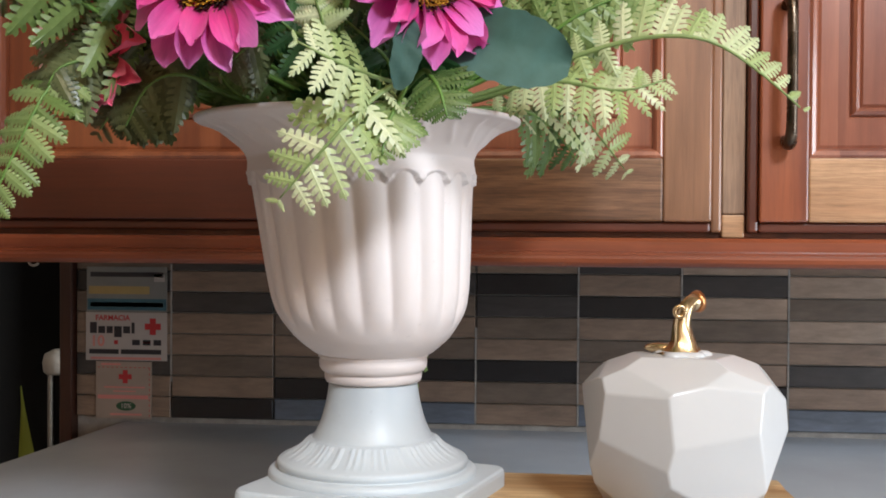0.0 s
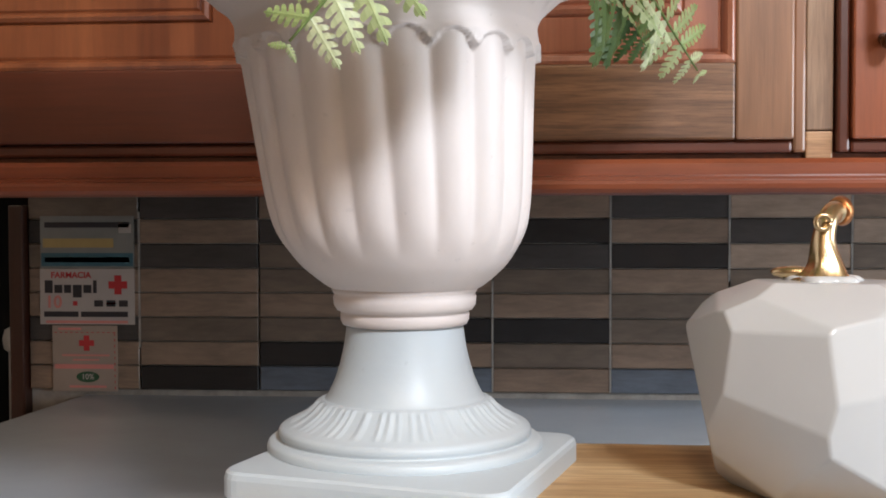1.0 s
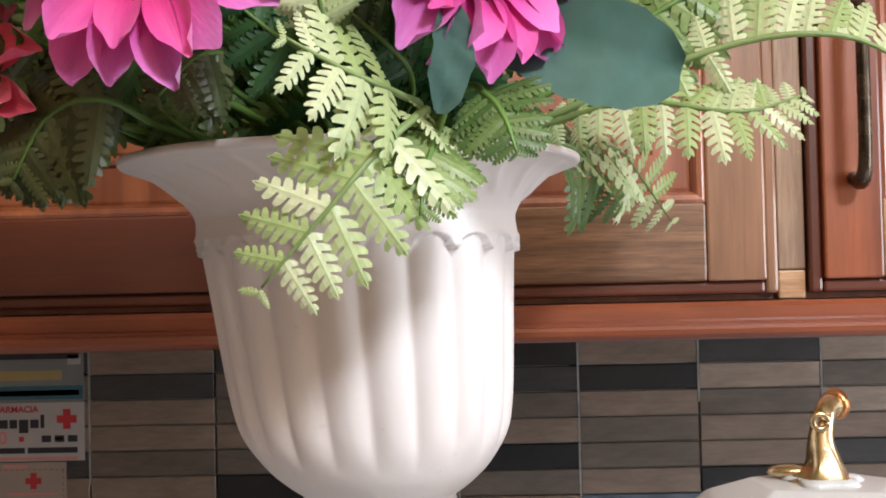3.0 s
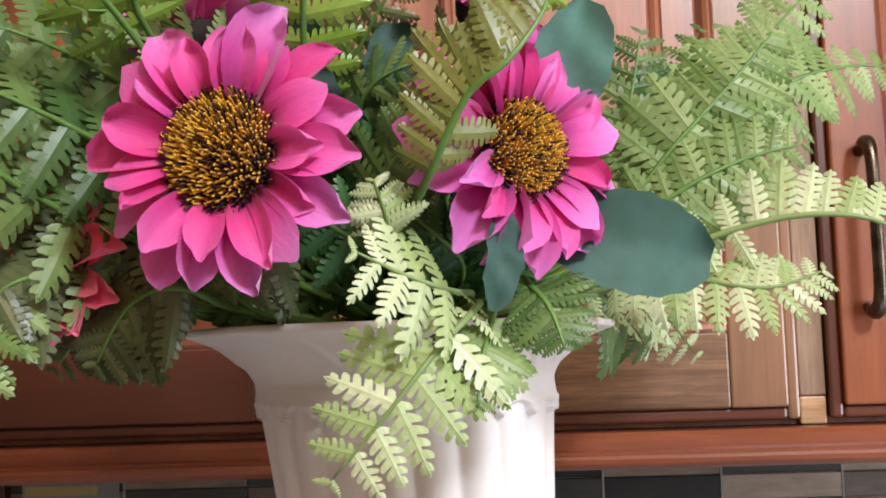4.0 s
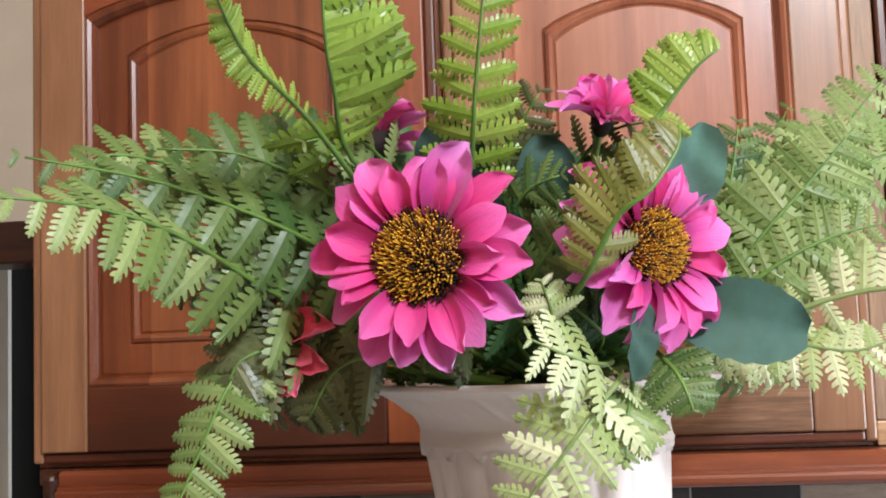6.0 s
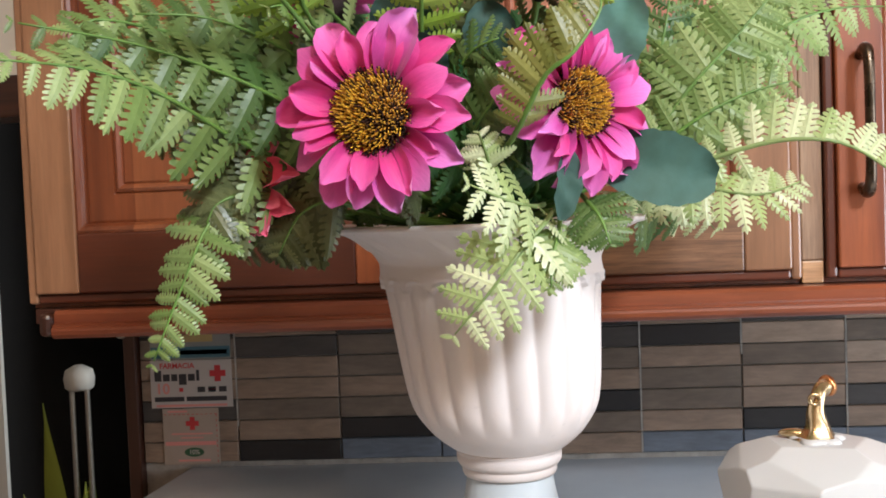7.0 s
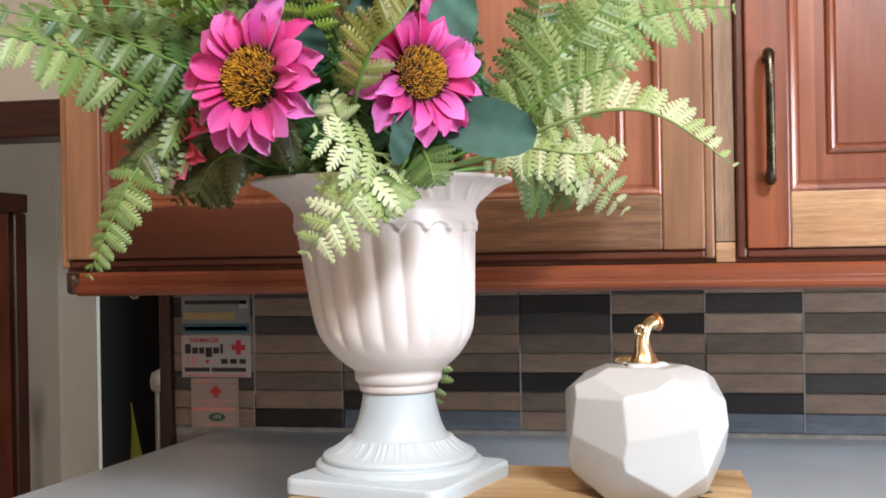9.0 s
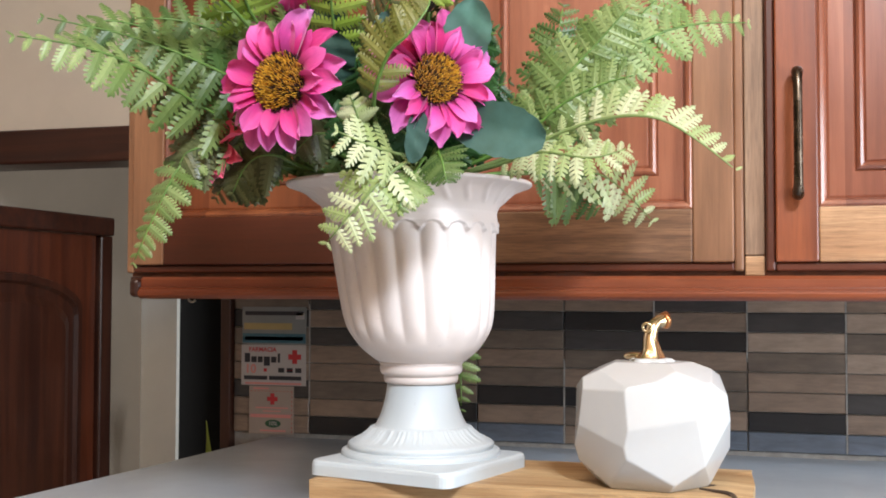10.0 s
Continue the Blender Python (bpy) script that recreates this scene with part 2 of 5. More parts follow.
M = {
    "red": wood("red_varnish", (0.150, 0.031, 0.010), (0.325, 0.083, 0.026), "z", 0.36, coat=0.6),
    "red_x": wood("red_varnish_level", (0.145, 0.028, 0.009), (0.295, 0.070, 0.022), "x", 0.36, coat=0.6),
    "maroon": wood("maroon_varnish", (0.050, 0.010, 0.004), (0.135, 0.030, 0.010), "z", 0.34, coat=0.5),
    # level maroon is darkened to hold the shade on the first door's bottom rail
    "maroon_shaded_x": wood("maroon_varnish_shaded", (0.050, 0.010, 0.004), (0.120, 0.026, 0.009), "x", 0.34, coat=0.5),
    "dark": wood("dark_varnish", (0.026, 0.007, 0.004), (0.080, 0.021, 0.009), "x"),
    "dark_z": wood("dark_varnish_upright", (0.026, 0.007, 0.004), (0.080, 0.021, 0.009), "z"),
    "tan": wood("tan_wood", (0.185, 0.080, 0.036), (0.345, 0.160, 0.078), "z", 0.36, 1.3, 0.7),
    "tan_x": wood("tan_wood_level", (0.125, 0.052, 0.022), (0.34, 0.165, 0.078), "x", 0.42, 1.9, 0.35, 0.8, streak=0.42),
    "pale_x": wood("pale_wood_level", (0.36, 0.17, 0.075), (0.64, 0.38, 0.20), "x", 0.4, 1.6, 0.4, 0.8, streak=0.5),
    "pale": wood("pale_strip", (0.25, 0.14, 0.08), (0.42, 0.27, 0.17), "z", 0.5, 1.4, 0.3, streak=0.5),
    "panel": wood("panel_varnish", (0.23, 0.066, 0.032), (0.41, 0.150, 0.080), "z", 0.30, coat=1.2, planks=0.083),
    "panel_dark": wood("dark_panel_varnish", (0.115, 0.028, 0.010), (0.30, 0.088, 0.030), "z", 0.30, 0.7, 0.7, 0.0, 0.083),
    "pine": wood("pine_block", (0.36, 0.20, 0.085), (0.70, 0.50, 0.27), "x", 0.55, 1.5, 0.0, 0.6, streak=0.5),
    "bark": plain("dark_bark", (0.06, 0.035, 0.02), 0.9, 0, 0.5, 90, 0.9),
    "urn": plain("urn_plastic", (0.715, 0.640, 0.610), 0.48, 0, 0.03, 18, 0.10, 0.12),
    # bluish copy of the urn plastic: cool light on the foot put into colour
    "foot": plain("urn_plastic_cool_lit", (0.515, 0.570, 0.605), 0.42, 0, 0.03, 18, 0.10, 0.12),
    "glaze": plain("white_glaze", (0.51, 0.51, 0.505), 0.20, 0, 0.03, 14, 0.02),
    "gold": plain("gold", (0.66, 0.50, 0.29), 0.25, 1.0, 0.25, 60, 0.15),
    "copper": plain("copper_tip", (0.66, 0.29, 0.12), 0.3, 1.0, 0.2, 60, 0.1),
    "handle": plain("worn_bronze", (0.10, 0.075, 0.055), 0.27, 1.0, 0.6, 70, 0.2),
    "laminate": plain("grey_laminate", (0.44, 0.47, 0.505), 0.24, 0, 0.05, 9, 0.05),
    "grout": plain("pale_grout", (0.36, 0.33, 0.30), 0.9, 0, 0.25, 60, 0.5),
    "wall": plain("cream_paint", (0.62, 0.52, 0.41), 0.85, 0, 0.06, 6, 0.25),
    # tan darkened so the west wall reads as shaded beside the white one
    "wall_tan_shaded": plain("tan_paint_shaded", (0.26, 0.21, 0.165), 0.85, 0, 0.06, 6, 0.25),
    "wall_white": plain("white_paint", (0.80, 0.79, 0.76), 0.8, 0, 0.06, 6, 0.25),
    # near-black paint stands in for the unlit room past the doorway
    "shadow": plain("painted_shade_black", (0.006, 0.005, 0.005), 0.9, 0, 0.1, 6, 0.2),
    "floor": plain("floor_tile", (0.17, 0.14, 0.11), 0.35, 0, 0.15, 5, 0.1),
    "paper": plain("white_card", (0.46, 0.41, 0.385), 0.5, 0, 0.05, 40, 0.05),
    "paper_warm": plain("cream_card", (0.37, 0.29, 0.24), 0.6, 0, 0.06, 40, 0.05),
    "paper_grey": plain("grey_card", (0.22, 0.22, 0.21), 0.45, 0, 0.10, 40, 0.05),
    "ink_red": plain("red_ink", (0.50, 0.03, 0.035), 0.6, 0, 0.05),
    "ink_pink": plain("pink_ink", (0.66, 0.24, 0.22), 0.6, 0, 0.05),
    "ink_dark": plain("dark_ink", (0.03, 0.025, 0.03), 0.6, 0, 0.05),
    "ink_blue": plain("blue_ink", (0.045, 0.13, 0.17), 0.5, 0, 0.1),
    "ink_green": plain("green_ink", (0.03, 0.09, 0.04), 0.6, 0, 0.05),
    "ink_yellow": plain("ochre_ink", (0.42, 0.30, 0.12), 0.6, 0, 0.1),
    "foam": plain("dark_moss", (0.018, 0.035, 0.014), 0.95, 0, 0.5, 70, 0.9),
    "disc": plain("flower_disc", (0.022, 0.009, 0.007), 0.8, 0, 0.4, 200, 0.6),
    "stem": plain("plastic_stem", (0.10, 0.20, 0.035), 0.45, 0, 0.25, 50, 0.2),
    "chrome": plain("dull_steel", (0.55, 0.55, 0.54), 0.3, 1.0, 0.1, 40, 0.1),
    "white_plastic": plain("grey_white_plastic", (0.60, 0.60, 0.58), 0.45, 0, 0.06, 30, 0.05),
    "clay": plain("dark_clay", (0.10, 0.055, 0.035), 0.8, 0, 0.2, 30, 0.3),
    "floret": floret_stuff(),
    "fern": leafy("fern_green", (0.072, 0.150, 0.038), (0.190, 0.290, 0.090), 0.40),
    "fern_lime": leafy("fern_lime", (0.185, 0.285, 0.080), (0.375, 0.480, 0.190), 0.40),
    "fern_tall": leafy("fern_tall", (0.25, 0.40, 0.050), (0.42, 0.57, 0.115), 0.32),
    "fern_ochre": leafy("fern_ochre", (0.20, 0.21, 0.045), (0.34, 0.33, 0.09), 0.38),
    "fern_pale": leafy("fern_pale", (0.44, 0.55, 0.22), (0.76, 0.80, 0.52), 0.36),
    "fern_red": leafy("fern_olive", (0.095, 0.115, 0.045), (0.19, 0.21, 0.09), 0.34),
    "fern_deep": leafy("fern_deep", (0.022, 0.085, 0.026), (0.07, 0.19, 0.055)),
    "leaf": leafy("broad_leaf", (0.022, 0.064, 0.050), (0.046, 0.116, 0.092), 0.72, 0.12, 1.0),
    # lighter copy of leaf: light falling on the upper leaf put into colour
    "leaf_lit": leafy("lit_broad_leaf", (0.085, 0.210, 0.165), (0.13, 0.29, 0.23), 0.72, 0.3, 1.0),
    "fern_soft": leafy("fern_soft", (0.27, 0.39, 0.13), (0.50, 0.60, 0.28), 0.40),
    "snake": leafy("snake_leaf", (0.30, 0.36, 0.05), (0.40, 0.46, 0.08), 0.4, 0.2),
    "petal": petal_stuff("pink_petal", (0.36, 0.006, 0.105), (0.80, 0.060, 0.37), (0.88, 0.24, 0.62)),
    "petal_red": petal_stuff("coral_petal", (0.72, 0.02, 0.08), (0.92, 0.11, 0.22), (0.95, 0.22, 0.34)),
}
TILE = {
    "l": ceramic_tile("tile_light", (0.44, 0.320, 0.240)),
    "b": ceramic_tile("tile_brown", (0.29, 0.200, 0.145)),
    "m": ceramic_tile("tile_middle", (0.180, 0.134, 0.102)),
    "d": ceramic_tile("tile_dark", (0.062, 0.055, 0.053)),
    "k": ceramic_tile("tile_black", (0.022, 0.020, 0.021)),
    "u": ceramic_tile("tile_slate", (0.15, 0.172, 0.21)),
}

# ---- mesh helpers ----


def obj(name, bm, material, parent=None, label="", smooth=False):
    me = bpy.data.meshes.new(name)
    bm.to_mesh(me)
    bm.free()
    if smooth:
        me.polygons.foreach_set("use_smooth", [True] * len(me.polygons))
    me.materials.append(M[material] if isinstance(material, str) else material)
    ob = new(name, me)
    ob.parent = parent
    if label:
        tagged(ob, label)
    return ob


def part(name, bm, material, parent, label="", smooth=False):
    return obj(name, bm, material, parent, label, smooth)


def thing(name, label, category, group="", kind="", where=(0, 0, 0)):
    ob = new(name)
    ob.location = where
    ob.empty_display_size = 0.02
    return tagged(ob, label, category, group, kind)


def box(x0, x1, y0, y1, z0, z1, bevel=0.0, segments=2):
    bm = bmesh.new()
    bmesh.ops.create_cube(bm, size=1, matrix=Matrix.Translation(((x0 + x1) / 2, (y0 + y1) / 2, (z0 + z1) / 2)) @ Matrix.Diagonal((x1 - x0, y1 - y0, z1 - z0, 1)))
    if bevel:
        bmesh.ops.bevel(bm, geom=bm.edges[:], offset=bevel, segments=segments, profile=0.5, affect="EDGES", clamp_overlap=True)
    return bm


def loops_mesh(loops, cap_first=False, cap_last=True, closed=True):
    """Joins rings of equally many points into a skin."""
    bm = bmesh.new()
    rings = [[bm.verts.new(p) for p in ring] for ring in loops]
    n = len(rings[0])
    for a, b in zip(rings, rings[1:]):
        for i in range(n if closed else n - 1):
            j = (i + 1) % n
            bm.faces.new((a[i], a[j], b[j], b[i]))
    if cap_first:
        bm.faces.new(rings[0][::-1])
    if cap_last:
        bm.faces.new(rings[-1])
    bmesh.ops.recalc_face_normals(bm, faces=bm.faces[:])
    return bm


def prism(points, y0, y1, bevel=0.0):
    """A flat shape in x and z, given thickness along y."""
    bm = loops_mesh([[(x, y0, z) for x, z in points], [(x, y1, z) for x, z in points]], True, True)
    if bevel:
        bmesh.ops.bevel(bm, geom=[e for e in bm.edges if abs(e.verts[0].co.y - e.verts[1].co.y) < 1e-6], offset=bevel, segments=2, profile=0.5, affect="EDGES", clamp_overlap=True)
    return bm


def run_x(profile, x0, x1, bevel=0.0):
    """A moulding: a profile in y and z carried along x."""
    return loops_mesh([[(x0, y, z) for y, z in profile], [(x1, y, z) for y, z in profile]], True, True)


def curve_points(points, n):
    """Points along a smooth curve through the given ones (Catmull-Rom)."""
    p = [Vector(q) for q in points]
    p = [2 * p[0] - p[1], *p, 2 * p[-1] - p[-2]]
    out = []
    spans = len(p) - 3
    for k in range(n):
        s = k / (n - 1) * spans
        i = min(int(s), spans - 1)
        u = s - i
        a, b, c, d = p[i:i + 4]
        out.append(0.5 * (2 * b + (c - a) * u + (2 * a - 5 * b + 4 * c - d) * u * u + (3 * b - a - 3 * c + d) * u ** 3))
    return out


def tube(points, radii, sides=8):
    """A round rod along a line of points."""
    loops = []
    side = None
    for i, p in enumerate(points):
        d = (points[min(i + 1, len(points) - 1)] - points[max(i - 1, 0)]).normalized()
        if side is None:
            side = d.orthogonal().normalized()
        side = (side - d * side.dot(d)).normalized()
        up = d.cross(side)
        r = radii[i] if not isinstance(radii, (int, float)) else radii
        loops.append([p + (side * math.cos(a) + up * math.sin(a)) * r for a in (2 * math.pi * k / sides for k in range(sides))])
    return loops_mesh(loops, True, True)


def lathe(profile, sides, shape=None, cap_first=True, cap_last=True):
    """Turned form: (radius, z) pairs; shape(angle, radius, z) may rib it."""
    loops = []
    for r, z in profile:
        ring = []
        for k in range(sides):
            a = 2 * math.pi * k / sides
            q = shape(a, r, z) if shape else r
            ring.append((q * math.cos(a), q * math.sin(a), z))
        loops.append(ring)
    return loops_mesh(loops, cap_first, cap_last)


def smooth_profile(knots, step=0.0016):
    """Rounds a turned profile: resamples it along its length."""
    pts = [Vector((r, z, 0)) for r, z in knots]
    total = sum((b - a).length for a, b in zip(pts, pts[1:]))
    return [(q.x, q.y) for q in curve_points(pts, max(8, int(total / step)))]


# ---- the room ----
WALL_Y, TOP, BLOCK_TOP = 1.336, 0.948, 1.017


def structure(name, bm, material, label, category):
    return tagged(obj(name, bm, material), label, category, kind="structure")


def wall_with_hole(axis, at, thick, u0, u1, z0, z1, hole):
    """An upright wall in four butted pieces round one opening; axis: the way it runs."""
    h0, h1, k0, k1 = hole
    bm = bmesh.new()
    for a, b, c, d in ((u0, h0, z0, z1), (h1, u1, z0, z1), (h0, h1, z0, k0), (h0, h1, k1, z1)):
        if b - a < 1e-4 or d - c < 1e-4:
            continue
        lo, hi = ((a, at, c), (b, at + thick, d)) if axis == "x" else ((at, a, c), (at + thick, b, d))
        size = [q - p for p, q in zip(lo, hi)]
        bmesh.ops.create_cube(bm, size=1, matrix=Matrix.Translation([(p + q) / 2 for p, q in zip(lo, hi)]) @ Matrix.Diagonal((*size, 1)))
    return bm


structure("floor", box(-1.8, 2.1, -1.5, 4.6, -0.1, 0.0), "floor", "brown glazed floor of the kitchen", "floor")
structure("ceiling", box(-1.8, 2.1, -1.5, 4.6, 3.0, 3.1), "wall", "white painted ceiling over the kitchen", "ceiling")
structure("wall_south", wall_with_hole("x", -1.42, 0.12, -1.66, 2.02, 0, 3.0, (0.78, 1.26, 2.40, 2.92)), "wall", "cream painted wall with a small high window opening", "wall")
structure("wall_east", wall_with_hole("y", 1.26, 0.12, -1.30, 1.336, 0, 3.0, (0.18, 0.74, 0.96, 1.54)), "wall", "cream painted wall with a wide window opening", "wall")
# unseen end wall; its opening goes with the added passage fill
structure("wall_passage_end", wall_with_hole("y", 1.90, 0.12, 1.336, 4.5, 0, 3.0, (2.46, 2.86, 1.14, 2.06)), "wall_white", "unseen white passage wall with an opening added for fill light", "wall")
structure("wall_north", box(-0.535, 1.90, WALL_Y + 0.006, WALL_Y + 0.126, 0, 3.0), "grout", "kitchen wall behind the tiles and cabinets", "wall")
structure("wall_passage", wall_with_hole("x", 2.95, 0.02, -1.66, 1.90, 0, 3.0, (-1.532, -0.30, 0.0, 2.05)), "wall_white", "white wall with an open dark doorway", "wall")
structure("wall_header", box(-1.66, -0.55, 2.10, 2.20, 1.563, 3.0), "wall", "cream wall above a dark wooden beam", "wall")
# walls past the doorway: darkness is in their paint, to keep the opening black
structure("wall_back", box(-1.66, 1.90, 4.4, 4.5, 0, 3.0), "shadow", "wall of the room behind the doorway, its darkness put into the paint", "wall")
structure("wall_store_side", box(-1.66, -1.545, 2.9705, 4.4, 0, 3.0), "shadow", "added side wall behind the open doorway, painted near-black as shade", "wall")
structure("wall_store", box(-0.30, -0.20, 2.9705, 4.4, 0, 3.0), "shadow", "side wall of the room behind the doorway, painted near-black as shade", "wall")
structure("wall_west", box(-1.78, -1.66, -1.42, 4.5, 0, 3.0), "wall_tan_shaded", "tan wall beside the passage, shade put into its paint", "wall")
structure("beam", box(-1.659, -0.555, 2.07, 2.21, 1.478, 1.562, 0.006), "dark", "dark varnished wooden beam across the passage", "beam")
structure("trim", box(-0.552, -0.5355, WALL_Y - 0.012, WALL_Y + 0.13, TOP - 0.05, 1.158, 0.002), "dark_z", "dark wooden edging at the end of the tiled wall", "trim")

# the cupboard door in the west wall, seen down the passage
cupboard = thing("door_1", "dark red wooden door with an arched panel, closed", "door", kind="structure")


def side_box(y0, y1, z0, z1, x0, x1, bevel=0.003):
    return box(x0, x1, y0, y1, z0, z1, bevel)


part("jamb", side_box(2.665, 2.73, 0, 1.334, -1.659, -1.628, 0.006), "dark_z", cupboard)
part("jamb", side_box(1.70, 1.765, 0, 1.334, -1.659, -1.628, 0.006), "dark_z", cupboard)
part("lintel", side_box(1.70, 2.73, 1.335, 1.39, -1.659, -1.622, 0.006), "dark", cupboard)
door_leaf = part("door_leaf", side_box(1.767, 2.663, 0.0, 1.333, -1.659, -1.644), "maroon", cupboard, "dark red varnished door leaf")
arch = [(2.58, 0.2), (2.58, 1.12)] + [(2.215 + 0.365 * math.cos(math.pi * k / 14), 1.12 + 0.10 * math.sin(math.pi * k / 14)) for k in range(1, 14)] + [(1.85, 1.12), (1.85, 0.2)]


def west_arch(inset, x):
    cy, cz = 2.215, 0.72
    return [(x, cy + (y - cy) * (1 - inset / 0.36), cz + (z - cz) * (1 - inset / 0.5)) for y, z in arch]


part("panel", loops_mesh([west_arch(0, -1.6435), west_arch(0.004, -1.630), west_arch(0.022, -1.630), west_arch(0.03, -1.640), west_arch(0.055, -1.640), west_arch(0.08, -1.632)]), "dark_z", door_leaf, "raised arched door panel")

# tiles of the splashback: one strip each
splash = tagged(new("splashback"), "splashback of narrow grey and brown ceramic strips", "splashback", kind="structure")
COLUMNS = [-0.535, -0.409, -0.2755, -0.147, -0.020, 0.106, 0.231, 0.358, 0.484, 0.610, 0.736, 0.862]
TONES = ["mkmbbdbb", "dbdbbmbk", "bdmmbmku", "bdmbmkbu", "bkdmbkmb", "dbkbmmbu", "ldlmbbku", "blmlbdbu", "mblbdlbm", "dbmlbbdu", "blbdmlbm"]
ROW = 0.0269
TILE_MESH = {}


def tile_mesh(width):
    if width not in TILE_MESH:
        bm = box(-width / 2 + 0.0009, width / 2 - 0.0009, -0.003, 0.003, -ROW / 2 + 0.0006, ROW / 2 - 0.0006)
        front = [e for e in bm.edges if all(v.co.y < 0 for v in e.verts)]
        bmesh.ops.bevel(bm, geom=front, offset=0.0009, segments=1, affect="EDGES")
        me = bpy.data.meshes.new("tile")
        bm.to_mesh(me)
        bm.free()
        me.materials.append(None)
        TILE_MESH[width] = me
    return TILE_MESH[width]


dice = random.Random(3)


def lay_tiles():
    for c, tones in enumerate(TONES):
        x0, x1 = COLUMNS[c], COLUMNS[c + 1]
        for r in range(8):
            tone = tones[7 - r]
            ob = new("tile", tile_mesh(round(x1 - x0, 4)))
            ob.parent = splash
            ob.location = ((x0 + x1) / 2, WALL_Y + 0.003 + dice.uniform(-0.0005, 0.0005), 0.954 + (r + 0.5) * ROW)
            ob.material_slots[0].link = "OBJECT"
            ob.material_slots[0].material = TILE[tone]


def grout_lines():
    for x, z0, z1 in ((-0.020, 0.956, 1.075), (0.106, 0.956, 1.166), (0.231, 1.075, 1.166), (0.358, 0.956, 1.166), (0.484, 1.02, 1.166), (0.610, 0.956, 1.166), (-0.409, 1.00, 1.15)):
        part("grout_line", box(x - 0.0011, x + 0.0011, WALL_Y - 0.0006, WALL_Y + 0.004, z0, z1), "grout", splash)


# counter: laminate slab over a plain carcass
worktop = tagged(new("worktop"), "grey laminate kitchen worktop, lightly speckled", "worktop", kind="structure")
slab = [(-0.474, WALL_Y + 0.004), (-0.486, 1.22), (-0.503, 1.06), (-0.524, 0.90), (-0.545, 0.74), (-0.555, 0.46), (1.255, 0.46), (1.255, WALL_Y + 0.004)]
bm = loops_mesh([[(x, y, TOP - 0.035) for x, y in slab], [(x, y, TOP) for x, y in slab]], True, True)
bmesh.ops.bevel(bm, geom=[e for e in bm.edges if abs(e.verts[0].co.z - e.verts[1].co.z) < 1e-6], offset=0.004, segments=3, profile=0.5, affect="EDGES")
part("slab", bm, "laminate", worktop)
part("carcass", box(-0.44, 1.254, 0.52, WALL_Y, 0.0, TOP - 0.0355), "red", worktop)

# ---- wall cabinets ----
FRONT = 1.010


def arched(x0, x1, z0, z1, rise, inset, y):
    """Outline of a door panel with an arched head."""
    a, b, c, d = x0 + inset, x1 - inset, z0 + inset, z1 - inset
    pts = [(a, y, c), (b, y, c), (b, y, d)]
    for k in range(1, 16):
        u = k / 16
        pts.append((b + (a - b) * u, y, d + rise * math.sin(math.pi * u) ** 0.8))
    return pts + [(a, y, d)]


def cabinet_door(parent, x0, x1, z0, z1, woods, label, handle_x=None):
    """Frame-and-panel door with an arched raised panel."""
    left, right, low, high, field = woods
    door = part("door", box(x0 + 0.006, x1 - 0.006, FRONT + 0.012, FRONT + 0.019, z0 + 0.006, z1 - 0.006), "red", parent, label)
    e, s, f = 0.010, 0.054, FRONT
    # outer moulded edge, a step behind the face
    for a, b, c, d, tone in ((x0, x0 + e, z0, z1, left if left == "tan" else "maroon"), (x1 - e, x1, z0, z1, right if right == "tan" else "maroon"), (x0 + e, x1 - e, z0, z0 + e, "maroon_shaded_x"), (x0 + e, x1 - e, z1 - e, z1, "red_x")):
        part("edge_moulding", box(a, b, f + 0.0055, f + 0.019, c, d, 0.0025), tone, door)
    part("stile", box(x0 + e, x0 + s, f, f + 0.0185, z0 + e, z1 - e, 0.002), left, door)
    part("stile", box(x1 - s, x1 - e, f, f + 0.0185, z0 + e, z1 - e, 0.002), right, door)
    part("bottom_rail", box(x0 + s, x1 - s, f + 0.0006, f + 0.0185, z0 + e, z0 + 0.069, 0.002), low, door)
    spring, rise = z1 - 0.125, 0.028
    head = [(p[0], p[2]) for p in arched(x0 + s, x1 - s, z0, spring, rise, 0.0, 0)][2:]
    part("top_rail", prism([(x0 + s, z1 - e), (x1 - s, z1 - e)] + head, f + 0.0006, f + 0.0185), high, door)
    o = (x0 + s, x1 - s, z0 + 0.069, spring)
    steps = [(0.0, 0.0020), (0.0025, 0.0006), (0.006, 0.0022), (0.0085, 0.0070), (0.0095, 0.0110), (0.0120, 0.0100), (0.0370, 0.0098), (0.0385, 0.0118), (0.0400, 0.0085), (0.0430, 0.0068), (0.0460, 0.0085), (0.0475, 0.0108), (0.0495, 0.0092)]
    part("panel", loops_mesh([arched(*o, rise, i, f + d) for i, d in steps]), field, door, "raised arched panel")
    if handle_x is not None:
        pts = curve_points([(handle_x, f, 1.278), (handle_x, f - 0.016, 1.274), (handle_x, f - 0.026, 1.287), (handle_x, f - 0.0275, 1.339), (handle_x, f - 0.026, 1.391), (handle_x, f - 0.016, 1.404), (handle_x, f, 1.400)], 40)
        radii = [0.0048 + 0.0016 * math.exp(-((k - 7) / 4) ** 2) + 0.0016 * math.exp(-((k - 32) / 4) ** 2) for k in range(40)]
        part("handle", tube(pts, radii, 12), "handle", door, "worn bronze bow handle", True)
    return door


def cabinet(x0, x1, label):
    unit = thing("wall_cabinet", label, "cabinet", "wall cabinets over the worktop")
    part("body", box(x0, x1, FRONT + 0.020, WALL_Y - 0.001, 1.1885, 1.79), "red", unit)
    return unit


